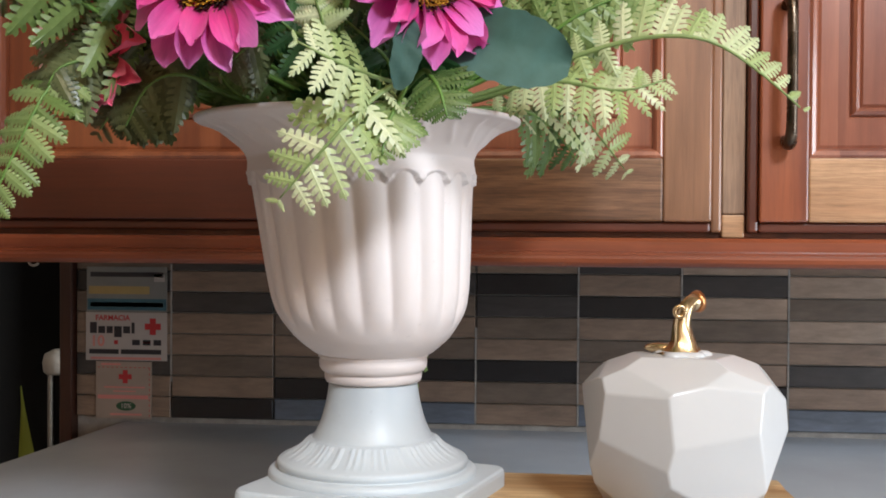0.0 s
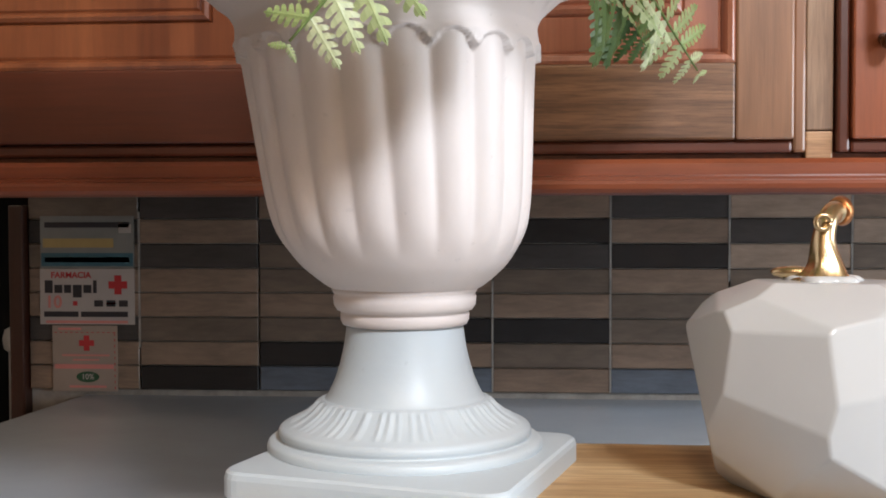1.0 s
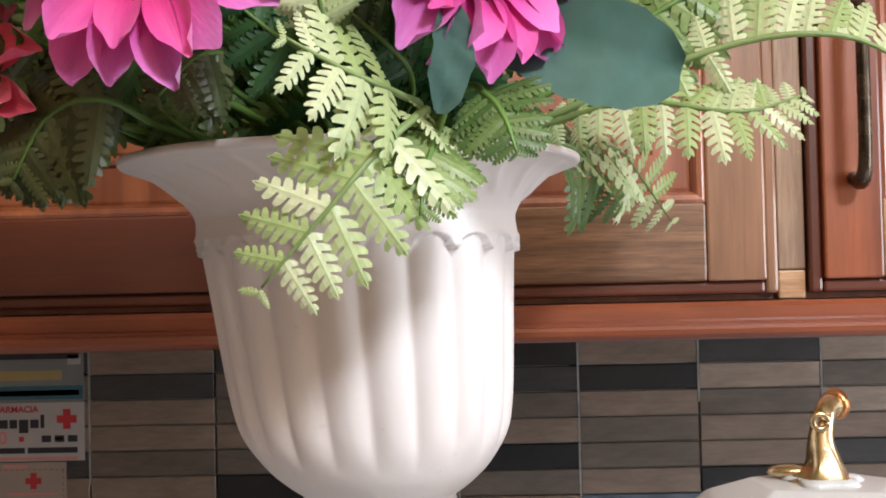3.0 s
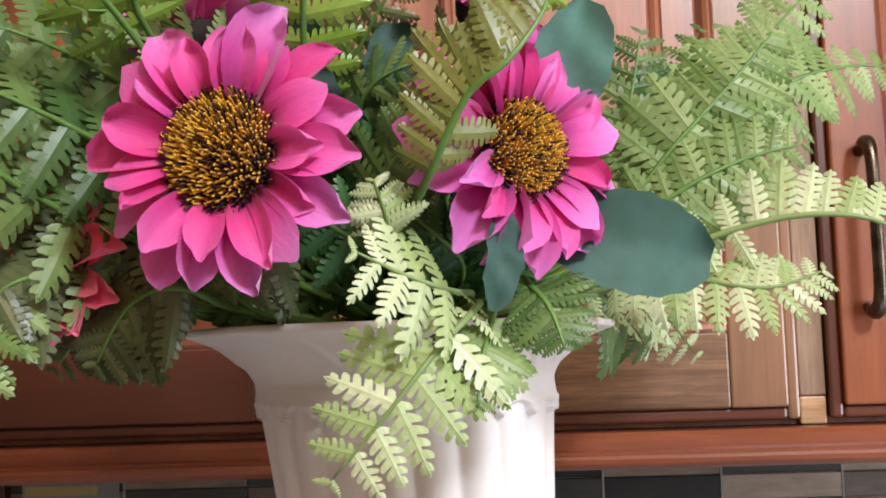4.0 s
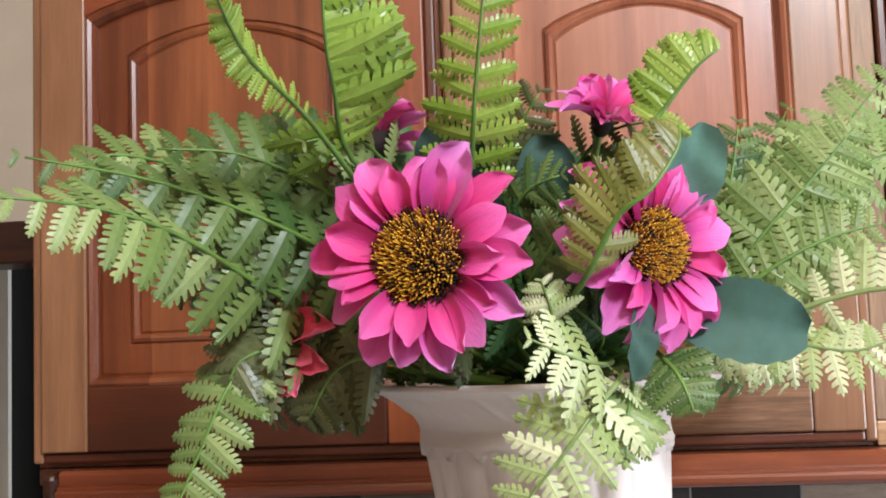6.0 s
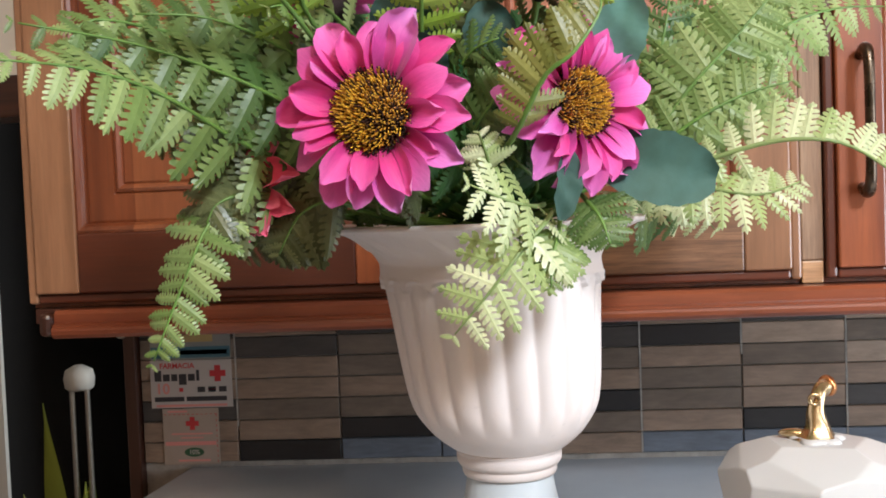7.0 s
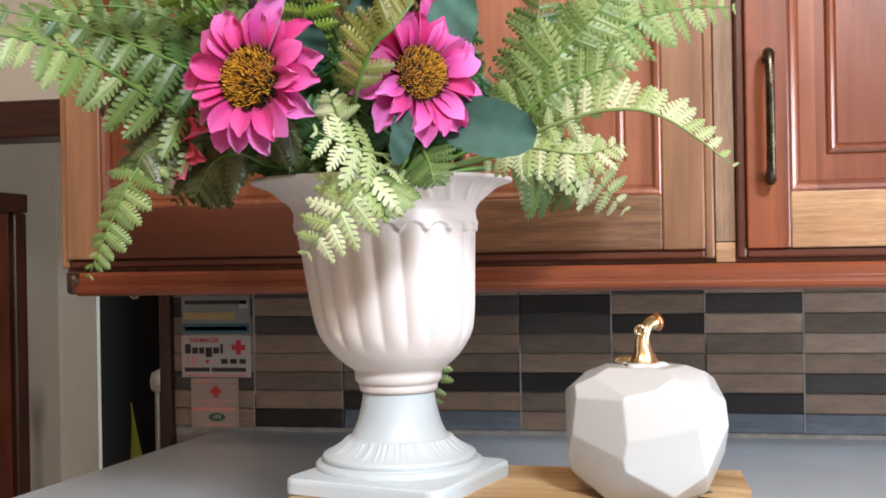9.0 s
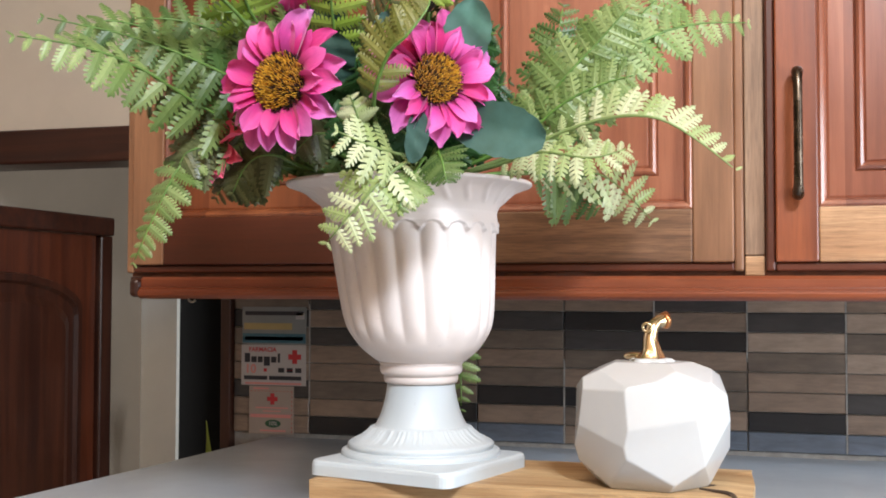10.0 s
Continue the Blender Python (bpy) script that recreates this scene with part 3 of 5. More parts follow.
unit = cabinet(-0.527, -0.139, "red-varnished wooden wall cabinet with arched door, closed")
# bottom rail's dark maroon includes the shade cast by the ferns
cabinet_door(unit, -0.527, -0.1425, 1.193, 1.735, ("tan", "red", "maroon_shaded_x", "red_x", "panel_dark"), "closed door with a tan stile and dark red panel")
unit = cabinet(-0.138, 0.240, "mixed-tone wooden wall cabinet with arched door, closed")
cabinet_door(unit, -0.1355, 0.2275, 1.193, 1.735, ("tan", "tan", "tan_x", "red_x", "panel"), "closed door with a pale knotty bottom rail")
part("filler_strip", box(0.2285, 0.2490, FRONT + 0.010, FRONT + 0.0195, 1.2105, 1.76, 0.0015), "pale", unit, "pale bare wood strip between doors")
part("filler_strip", box(0.2285, 0.2490, FRONT + 0.011, FRONT + 0.0195, 1.1885, 1.2100, 0.0015), "pale_x", unit)
unit = cabinet(0.241, 0.640, "red-varnished wall cabinet with bronze handle, closed")
cabinet_door(unit, 0.2505, 0.6320, 1.193, 1.735, ("red", "red", "pale_x", "red_x", "panel"), "closed red door with a pale bottom rail", 0.283)
unit = cabinet(0.641, 1.040, "red-varnished wooden wall cabinet, closed")
cabinet_door(unit, 0.6420, 1.0320, 1.193, 1.735, ("red", "red", "red_x", "red_x", "panel"), "closed red door")

# moulded pelmet under the doors
pelmet = tagged(new("pelmet"), "red-varnished moulded rail under the wall cabinets", "pelmet", kind="structure")
F0 = 0.984
profile = [(F0 + 0.030, 1.1880), (F0 + 0.012, 1.1880), (F0 + 0.0085, 1.1845), (F0 + 0.0085, 1.1760), (F0 + 0.004, 1.1745), (F0 + 0.004, 1.1725), (F0 + 0.0015, 1.1715), (F0, 1.1690), (F0 + 0.0005, 1.1655), (F0 + 0.003, 1.1625), (F0 + 0.006, 1.1610), (F0 + 0.030, 1.1610)]
part("rail", run_x(profile, -0.492, 1.04), "red_x", pelmet)
part("end_block", box(-0.506, -0.4925, F0 + 0.002, F0 + 0.030, 1.163, 1.186, 0.005), "dark", pelmet)
part("soffit", box(-0.52, 1.04, F0 + 0.0305, WALL_Y - 0.001, 1.174, 1.188), "dark", pelmet)
hook = thing("screw_hook", "small pale metal hook under the cabinet rail", "hook", where=(-0.437, 1.02, 1.174))
part("shank", tube([Vector((0, 0, 0)), Vector((0, 0, -0.010))], 0.0022, 8), "chrome", hook)
part("eye", tube([Vector((0.005 * math.cos(a), 0, -0.013 + 0.004 * math.sin(a))) for a in (k * math.pi / 8 for k in range(3, 16))], 0.0014, 6), "chrome", hook)

# ---- on the worktop: block, urn, pumpkin ----
block = thing("wooden_block", "thick pale pine block with a cracked dark end, on the worktop", "board")
bm = box(-0.121, 0.233, 0.636, 0.787, TOP, BLOCK_TOP, 0.0)
bmesh.ops.subdivide_edges(bm, edges=bm.edges[:], cuts=14, use_grid_fill=True)
for v in bm.verts:
    p = v.co
    if p.z > TOP + 0.002:
        n = noise.noise(p * 14) * 0.0016 + noise.noise(p * 55) * 0.0006
        if p.x > 0.232:
            p.x += n * 2
        if p.y < 0.637:
            p.y += n * 1.2
        if BLOCK_TOP - p.z > 0.001:
            continue
        if p.x > 0.232 or p.y < 0.637 or p.y > 0.786 or p.x < -0.120:
            p.z -= 0.0012 + abs(n)
part("body", bm, "pine", block, smooth=False)
crack = curve_points([(0.192, 0.672, BLOCK_TOP + 0.0004), (0.204, 0.662, BLOCK_TOP + 0.0005), (0.216, 0.652, BLOCK_TOP + 0.0004), (0.220, 0.6362, BLOCK_TOP - 0.004), (0.221, 0.6352, 0.996), (0.217, 0.6350, 0.965)], 16)
part("bark_seam", tube(crack, [0.0009 + 0.0014 * math.sin(math.pi * k / 15) for k in range(16)], 6), "bark", block, "dark bark seam")
knot = bmesh.new()
bmesh.ops.create_uvsphere(knot, u_segments=14, v_segments=8, radius=1, matrix=Matrix.Translation((0.186, 0.685, BLOCK_TOP - 0.0003)) @ Matrix.Rotation(0.5, 4, "Z") @ Matrix.Diagonal((0.022, 0.007, 0.0012, 1)))
part("bark_patch", knot, "bark", block, "patch of dark bark")

URN = Vector((-0.049, 0.718))
urn = thing("pedestal_urn", "cream white plastic pedestal urn with fluted bowl, on a wooden block", "urn", where=(URN.x, URN.y, BLOCK_TOP))
Z0 = -BLOCK_TOP
h = 0.0695
corner = []
for k in range(4):
    c = Vector((h - 0.011, h - 0.011, 0))
    for j in range(7):
        a = math.pi / 2 * j / 6
        corner.append(Matrix.Rotation(radians(-16 + 90 * k), 3, "Z") @ (c + Vector((math.cos(a), math.sin(a), 0)) * 0.011))
layers = [(1.0, 0.0), (1.0, 0.0085), (0.992, 0.0110), (0.975, 0.0122)]
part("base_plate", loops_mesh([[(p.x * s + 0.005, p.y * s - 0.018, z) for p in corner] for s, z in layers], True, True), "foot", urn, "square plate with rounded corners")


def foot_shape(a, r, z):
    q = z - Z0
    if 1.0418 < q < 1.0532:
        k = (a * 30 / (2 * math.pi)) % 1.0
        fade = min(1, (q - 1.0418) / 0.0010, (1.0532 - q) / 0.0010)
        k2 = abs(k - 0.5)
        slant = 0.30 + 0.14 * math.sin(a * 7.5)
        return r + (0.00130 * fade if abs(k2 - slant) < 0.085 else 0.0)
    return r


foot_line = [(0.0660, 1.0265), (0.0688, 1.0270), (0.0699, 1.0285), (0.0702, 1.0305), (0.0694, 1.0328), (0.0672, 1.0340), (0.0645, 1.0343), (0.0637, 1.0350), (0.0643, 1.0368), (0.0641, 1.0388), (0.0628, 1.0402), (0.0605, 1.0412), (0.0535, 1.0442), (0.0472, 1.0486), (0.0430, 1.0530), (0.0408, 1.0538), (0.0385, 1.0575), (0.0352, 1.0650), (0.0325, 1.0745), (0.0308, 1.0830), (0.0298, 1.0905)]
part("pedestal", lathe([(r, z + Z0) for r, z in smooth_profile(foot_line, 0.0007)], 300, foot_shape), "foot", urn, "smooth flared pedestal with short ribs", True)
collar = [(0.0290, 1.0905), (0.0318, 1.0912), (0.0328, 1.0935), (0.0330, 1.0965), (0.0325, 1.0978), (0.0345, 1.0985), (0.0362, 1.1010), (0.0366, 1.1050), (0.0360, 1.1068), (0.0368, 1.1078), (0.0378, 1.1100)]
part("collar", lathe([(r, z + Z0) for r, z in collar], 96), "urn", urn, "stepped collar ring", True)

LOBES = 21


def bowl_shape(a, r, z):
    """Round lobes under a scalloped hem, and small scrolls below the rim."""
    q = z - Z0
    wave = math.sqrt(math.sin(a * LOBES / 2) ** 2 + 0.025)
    hem = 1.2185 + 0.0110 * min(1, wave) ** 0.55
    if 1.126 < q < hem:
        fade = min(1, (q - 1.126) / 0.016)
        r += fade * 0.0036 * (wave ** 0.7 - 0.70)
    elif hem <= q < 1.2400:
        r += 0.0026 * min(1, (1.2400 - q) / 0.010) + 0.0008 * math.exp(-((q - hem) / 0.0016) ** 2)
    elif 1.246 < q < 1.2625:
        fade = min(1, (q - 1.246) / 0.004, (1.2625 - q) / 0.002)
        r += fade * 0.0019 * max(0, math.sin(a * 26 + (q - 1.25) * 260)) ** 3
    return r


bowl_line = [(0.0376, 1.1095), (0.0400, 1.1108), (0.0455, 1.1150), (0.0525, 1.1215), (0.0580, 1.1290), (0.0622, 1.1370), (0.0650, 1.1470), (0.0670, 1.1600), (0.0690, 1.1800), (0.0708, 1.2000), (0.0726, 1.2180), (0.0738, 1.2285), (0.0744, 1.2335), (0.0756, 1.2390), (0.0790, 1.2455), (0.0855, 1.2525), (0.0935, 1.2585), (0.1028, 1.2618), (0.1074, 1.2630), (0.1086, 1.2648), (0.1078, 1.2664), (0.1035, 1.2662), (0.0900, 1.2620), (0.0800, 1.2520), (0.0735, 1.2380), (0.0715, 1.2300)]
bm = lathe([(r, z + Z0) for r, z in smooth_profile(bowl_line, 0.0012)], 336, bowl_shape, True, False)
for v in bm.verts:
    v.co.x -= (v.co.z - 0.1) * 0.068
    v.co.y -= (v.co.z - 0.1) * 0.03
part("bowl", bm, "urn", urn, "fluted bowl with a flared scrolled rim", True)
filler = thing("flower_foam", "dark green moss filling the urn's mouth", "filling", where=(URN.x - 0.009, URN.y - 0.004, 1.226))
part("body", lathe([(0.058, 0.0), (0.062, 0.012), (0.052, 0.024), (0.025, 0.027), (0.004, 0.028)], 40, lambda a, r, z: r * (1 + 0.05 * math.sin(7 * a))), "foam", filler, smooth=True)

PK = Vector((0.1535, 0.690, BLOCK_TOP))
pumpkin = thing("faceted_pumpkin", "glossy white faceted ceramic pumpkin with gold stem, on the block", "ornament", where=PK)
bm = box(-0.09, 0.09, -0.09, 0.09, 0.0, 0.0980)
planes = []
for count, lift, reach, turn, wob in ((6, 45, 0.0625, -64, 5.0), (8, 4, 0.0608, -80, 4.0), (6, -15, 0.0590, -70, 4.0), (6, -45, 0.0622, -96, 2.0), (5, 66, 0.0545, -30, 2.0)):
    for k in range(count):
        planes.append((turn + 360 * k / count + wob * math.sin(5.1 * k + turn), lift + wob * math.cos(3.3 * k), reach + 0.0012 * math.sin(2.7 * k)))
mid = Vector((0, 0, 0.05))
for turn, lift, reach in planes:
    n = Vector((math.cos(radians(turn)) * math.cos(radians(lift)), math.sin(radians(turn)) * math.cos(radians(lift)), math.sin(radians(lift))))
    cut = bmesh.ops.bisect_plane(bm, geom=bm.verts[:] + bm.edges[:] + bm.faces[:], plane_co=mid + n * reach, plane_no=n, clear_outer=True)
    rim = [e for e in cut["geom_cut"] if isinstance(e, bmesh.types.BMEdge)]
    if rim:
        bmesh.ops.edgeloop_fill(bm, edges=rim)
bmesh.ops.remove_doubles(bm, verts=bm.verts[:], dist=0.0008)
bmesh.ops.recalc_face_normals(bm, faces=bm.faces[:])
bmesh.ops.bevel(bm, geom=bm.edges[:], offset=0.0085, segments=6, profile=0.5, affect="EDGES", clamp_overlap=True)
for f in bm.faces:
    f.smooth = True
part("body", bm, "glaze", pumpkin)
collar_line = [(0.0150, 0.0955), (0.0170, 0.0982), (0.0145, 0.1002), (0.0080, 0.1010)]
part("crown", lathe(collar_line, 36, lambda a, r, z: r * (1 + 0.14 * math.sin(5 * a) + 0.06 * math.sin(3 * a + 1))), "glaze", pumpkin, "lumpy glazed crown round the stem", True)
stalk = curve_points([(0, 0, 0.097), (0.0005, 0, 0.105), (-0.0005, 0.001, 0.116), (0.0015, 0.003, 0.125), (0.005, 0.008, 0.1295), (0.0085, 0.012, 0.1305)], 26)
radii = [0.0105 * math.exp(-k / 4.5) + 0.0058 - 0.0012 * math.sin(k / 25 * 3.0) for k in range(26)]
bm = tube(stalk, radii, 24)
for v in bm.verts:
    a = math.atan2(v.co.y, v.co.x)
    if v.co.z < 0.120:
        grow = 1 + 0.16 * math.sin(5 * a) * (0.120 - v.co.z) / 0.026
        v.co.x *= grow
        v.co.y *= grow
part("stem", bm, "gold", pumpkin, "ribbed shiny gold stem", True)
tip = bmesh.new()
d = Vector((0.8, 0.55, 0.1)).normalized()
bmesh.ops.create_cone(tip, cap_ends=True, segments=24, radius1=0.0062, radius2=0.0078, depth=0.0045, matrix=Matrix.Translation((0.0100, 0.0135, 0.1308)) @ d.to_track_quat("Z", "Y").to_matrix().to_4x4())
bmesh.ops.bevel(tip, geom=tip.edges[:], offset=0.0008, segments=2, affect="EDGES")
part("stem_tip", tip, "copper", pumpkin, "coppery round stem end", True)
lobe = bmesh.new()
bmesh.ops.create_uvsphere(lobe, u_segments=16, v_segments=10, radius=1, matrix=Matrix.Translation((-0.013, 0.006, 0.1015)) @ Matrix.Rotation(-0.3, 4, "Z") @ Matrix.Diagonal((0.011, 0.0045, 0.0032, 1)))
part("stem_root", lobe, "gold", pumpkin, smooth=True)
ring = tube([Vector((-0.0025 + 0.0034 * math.cos(a), -0.0052, 0.1255 + 0.0034 * math.sin(a))) for a in (k * math.pi / 9 for k in range(19))], 0.0013, 8)
part("stem_knot", ring, "gold", pumpkin, smooth=True)
foot_ring = lathe([(0.034, 0.0), (0.0375, 0.0), (0.0385, 0.002), (0.034, 0.003)], 40)
part("foot_rim", foot_ring, "pine", pumpkin, "bare unglazed rim underneath")

# ---- ferns ----


def pinna_mesh(name, lobes, width, seed, fill=0.43, rib=0.40, blunt=2.6, sweep=0.42):
    """A fern leaflet one unit long, cut into paired round lobes along a midrib."""
    d = random.Random(seed)
    verts, faces = [], []

    def reach(s):
        return max(0.0, 1 - s ** blunt) ** 0.7 * min(1, 0.74 + 1.1 * s)

    for k in range(lobes):
        s = (k + 0.3) / lobes
        t = fill / lobes
        for side in (-1, 1):
            w = width * reach(s) * d.uniform(0.92, 1.06)
            b = len(verts)
            lift = d.uniform(-0.03, 0.02) - 0.05
            for across, along, fwd in ((0.0, -0.95, 0.0), (0.50, -0.95, 0.5), (0.86, -0.70, 0.86), (1.0, 0.05, 1.0), (0.88, 0.72, 0.95), (0.52, 0.90, 0.55), (0.0, 0.95, 0.0)):
                verts.append((side * w * across, s + t * along + w * sweep * fwd, 0.012 + lift * across * across))
            ring = tuple(range(b, b + 7))
            faces.append(ring if side > 0 else ring[::-1])
    b = len(verts)
    end = width * reach(0.93) * 0.8
    verts += [(-end, 0.93, -0.01), (0, 0.90, 0.012), (end, 0.93, -0.01), (0, 1.05, -0.01)]
    faces.append((b, b + 1, b + 2, b + 3))
    for s0, s1 in ((0, 0.25), (0.25, 0.5), (0.5, 0.75), (0.75, 1.0)):
        b = len(verts)
        r0, r1 = (width * rib * reach(min(q, 0.97)) for q in (s0, s1))
        verts += [(-r0, s0, 0.0), (0, s0, 0.018), (r0, s0, 0.0), (r1, s1, 0.0), (0, s1, 0.018), (-r1, s1, 0.0)]
        faces += [(b, b + 1, b + 4, b + 5), (b + 1, b + 2, b + 3, b + 4)]
    # the whole leaflet curls over a little
    verts = [(x, y, z - 0.12 * y * y) for x, y, z in verts]
    me = bpy.data.meshes.new(name)
    me.from_pydata(verts, [], faces)
    me.materials.append(None)
    return me


WIDE = [pinna_mesh("leaflet", 6, 0.240, 4, 0.40, 0.26, 2.4, 0.42), pinna_mesh("leaflet", 7, 0.255, 5, 0.40, 0.26, 2.4, 0.42), pinna_mesh("leaflet", 6, 0.265, 6, 0.40, 0.26, 2.4, 0.42)]
PINNA = [pinna_mesh("leaflet", 8, 0.225, 1, 0.41, 0.42, 4.5, 0.26), pinna_mesh("leaflet", 7, 0.240, 2, 0.41, 0.42, 4.5, 0.26), pinna_mesh("leaflet", 8, 0.250, 3, 0.41, 0.42, 4.5, 0.26)]
dice = random.Random(11)


def frond(plant, points, width, tone, pairs, normal, rise=0.0, taper=1.0, fold=0.25, sides=(1, 1), start=0.12, lacy=False):
    """One fern frond: a bent rod with leaflets in two rows, each a mesh of its own; a lacy one has few broad, deeply cut leaflets."""
    line = curve_points(points, 40)
    local = [p - plant.location for p in line]
    rod = part("frond", tube(local[::2], [0.0022 * (1 - 0.75 * k / 19) for k in range(20)], 6), "stem" if tone != "fern_pale" else "fern_lime", plant, "", True)
    n0 = Vector(normal).normalized()
    pairs = max(6, round(pairs * (0.58 if lacy else 0.74)))
    cuts = WIDE if lacy else PINNA
    for k in range(pairs):
        s = start + (0.985 - start) * (k / (pairs - 1)) ** 0.95
        x = s * 39
        i = min(int(x), 38)
        p = local[i].lerp(local[i + 1], x - i)
        d = (local[i + 1] - local[i]).normalized()
        n = (n0 - d * n0.dot(d)).normalized()
        side = d.cross(n)
        u = (s - start) / (1 - start)
        size = width * max(0.10, min(1.0, 0.55 + 2.4 * u) * (1 - u ** (3.2 if lacy else 2.2)) ** 0.75 * taper + 0.08)
        for sign in (-1, 1):
            if not sides[0 if sign < 0 else 1] and u > 0.12:
                continue
            lean = 0.08 + 0.42 * u + dice.uniform(-0.12, 0.12)
            way = (side * sign * math.cos(lean) + d * math.sin(lean) + n * (-fold + dice.uniform(-0.16, 0.16)) + Vector((0, 0, rise))).normalized()
            up = (n + side * sign * fold * 0.6 + Vector((dice.uniform(-.18, .18), dice.uniform(-.18, .18), dice.uniform(-.18, .18)))).normalized()
            across = way.cross(up).normalized()
            up = across.cross(way)
            length = size * dice.uniform(0.88, 1.1)
            m = Matrix((across, way, up)).transposed().to_4x4() @ Matrix.Diagonal((length * dice.uniform(0.9, 1.1), length, length, 1))
            m.translation = p + d * dice.uniform(-0.0012, 0.0012)
            leaf = new("leaflet", cuts[dice.randrange(3)])
            leaf.parent = rod
            leaf.matrix_local = m
            leaf.material_slots[0].link = "OBJECT"
            leaf.material_slots[0].material = M[tone]
    return rod


def bush(label, where=(-0.055, 0.700, 1.255)):
    return thing("fern", label, "fern", "artificial ferns in the urn", where=where)


FACE, UP = (0.05, -1.0, 0.25), (0.1, -0.35, 1.0)
ROOT = (-0.055, 0.705, 1.262)
b = bush("spreading plastic fern with glossy green fronds, in the urn")
frond(b, [ROOT, (-0.135, 0.660, 1.294), (-0.188, 0.600, 1.315), (-0.225, 0.545, 1.344), (-0.250, 0.500, 1.354), (-0.285, 0.460, 1.356)], 0.042, "fern_lime", 24, (0.1, -0.85, 0.45))
frond(b, [ROOT, (-0.140, 0.690, 1.330), (-0.200, 0.610, 1.374), (-0.235, 0.580, 1.384), (-0.267, 0.550, 1.386), (-0.278, 0.540, 1.356)], 0.034, "fern_lime", 24, (0.1, -0.85, 0.45), 0.10)
frond(b, [ROOT, (-0.130, 0.700, 1.310), (-0.200, 0.700, 1.352), (-0.243, 0.690, 1.358), (-0.275, 0.660, 1.340)], 0.036, "fern", 18, FACE)
frond(b, [ROOT, (-0.150, 0.720, 1.330), (-0.219, 0.735, 1.385), (-0.262, 0.745, 1.405), (-0.300, 0.745, 1.400)], 0.040, "fern", 18, FACE)
frond(b, [ROOT, (-0.130, 0.650, 1.300), (-0.180, 0.620, 1.320), (-0.215, 0.590, 1.330), (-0.245, 0.570, 1.318)], 0.030, "fern_red", 16, FACE, 0, 1, 0.25, (1, 1), 0.42)
frond(b, [ROOT, (-0.120, 0.650, 1.320), (-0.165, 0.640, 1.360), (-0.200, 0.630, 1.375), (-0.220, 0.620, 1.345)], 0.042, "fern", 16, FACE)
frond(b, [ROOT, (-0.120, 0.660, 1.305), (-0.175, 0.600, 1.345), (-0.232, 0.550, 1.370), (-0.290, 0.500, 1.380)], 0.040, "fern", 22, (0.1, -0.85, 0.5))
frond(b, [ROOT, (-0.110, 0.660, 1.330), (-0.160, 0.630, 1.368), (-0.205, 0.590, 1.390), (-0.250, 0.565, 1.392)], 0.046, "fern", 18, FACE)
frond(b, [ROOT, (-0.110, 0.690, 1.340), (-0.165, 0.680, 1.390), (-0.205, 0.670, 1.412), (-0.245, 0.660, 1.412)], 0.042, "fern", 17, FACE)
b = bush("drooping plastic fern with yellow-green and olive fronds, over the rim")
frond(b, [ROOT, (-0.150, 0.660, 1.276), (-0.188, 0.620, 1.290), (-0.212, 0.590, 1.278), (-0.230, 0.577, 1.237), (-0.249, 0.571, 1.190)], 0.025, "fern_lime", 20, (-0.25, -0.95, 0.1), 0, 1, 0.15, (1, 1), 0.52)
frond(b, [ROOT, (-0.164, 0.630, 1.280), (-0.188, 0.602, 1.290), (-0.209, 0.590, 1.285), (-0.217, 0.586, 1.272)], 0.034, "fern_red", 18, (-0.2, -0.95, 0.1), -0.15, 1, 0.2, (1, 1), 0.40)
frond(b, [ROOT, (-0.145, 0.660, 1.272), (-0.178, 0.636, 1.292), (-0.206, 0.636, 1.288), (-0.224, 0.650, 1.262)], 0.030, "fern_red", 16, FACE, -0.2, 1, 0.25, (1, 1), 0.46)
frond(b, [ROOT, (-0.130, 0.660, 1.270), (-0.160, 0.630, 1.280), (-0.185, 0.625, 1.272), (-0.206, 0.630, 1.250)], 0.032, "fern_red", 16, FACE, -0.25, 1, 0.25, (1, 1), 0.46)
frond(b, [ROOT, (-0.120, 0.650, 1.272), (-0.145, 0.615, 1.283), (-0.166, 0.610, 1.276), (-0.182, 0.612, 1.250)], 0.036, "fern_red", 14, FACE, -0.2, 1, 0.25, (1, 1), 0.46)
b = bush("upright plastic fern with tall lime green fronds, among the flowers")
frond(b, [ROOT, (-0.128, 0.630, 1.345), (-0.164, 0.560, 1.399), (-0.178, 0.508, 1.415), (-0.181, 0.480, 1.424), (-0.182, 0.455, 1.437)], 0.0125, "fern_tall", 46, (0.15, -0.95, 0.2), 0, 1, 0.20, (1, 1), 0.42)
frond(b, [ROOT, (-0.100, 0.640, 1.345), (-0.150, 0.600, 1.385), (-0.153, 0.560, 1.418), (-0.153, 0.540, 1.443), (-0.150, 0.520, 1.490)], 0.046, "fern_tall", 26, (0.25, -0.95, 0.1), -0.25, 1, 0.35, (0, 1), 0.45)
frond(b, [ROOT, (-0.088, 0.640, 1.335), (-0.088, 0.600, 1.385), (-0.081, 0.575, 1.440), (-0.072, 0.560, 1.500)], 0.027, "fern_tall", 20, FACE, 0, 1, 0.2, (1, 1), 0.35)
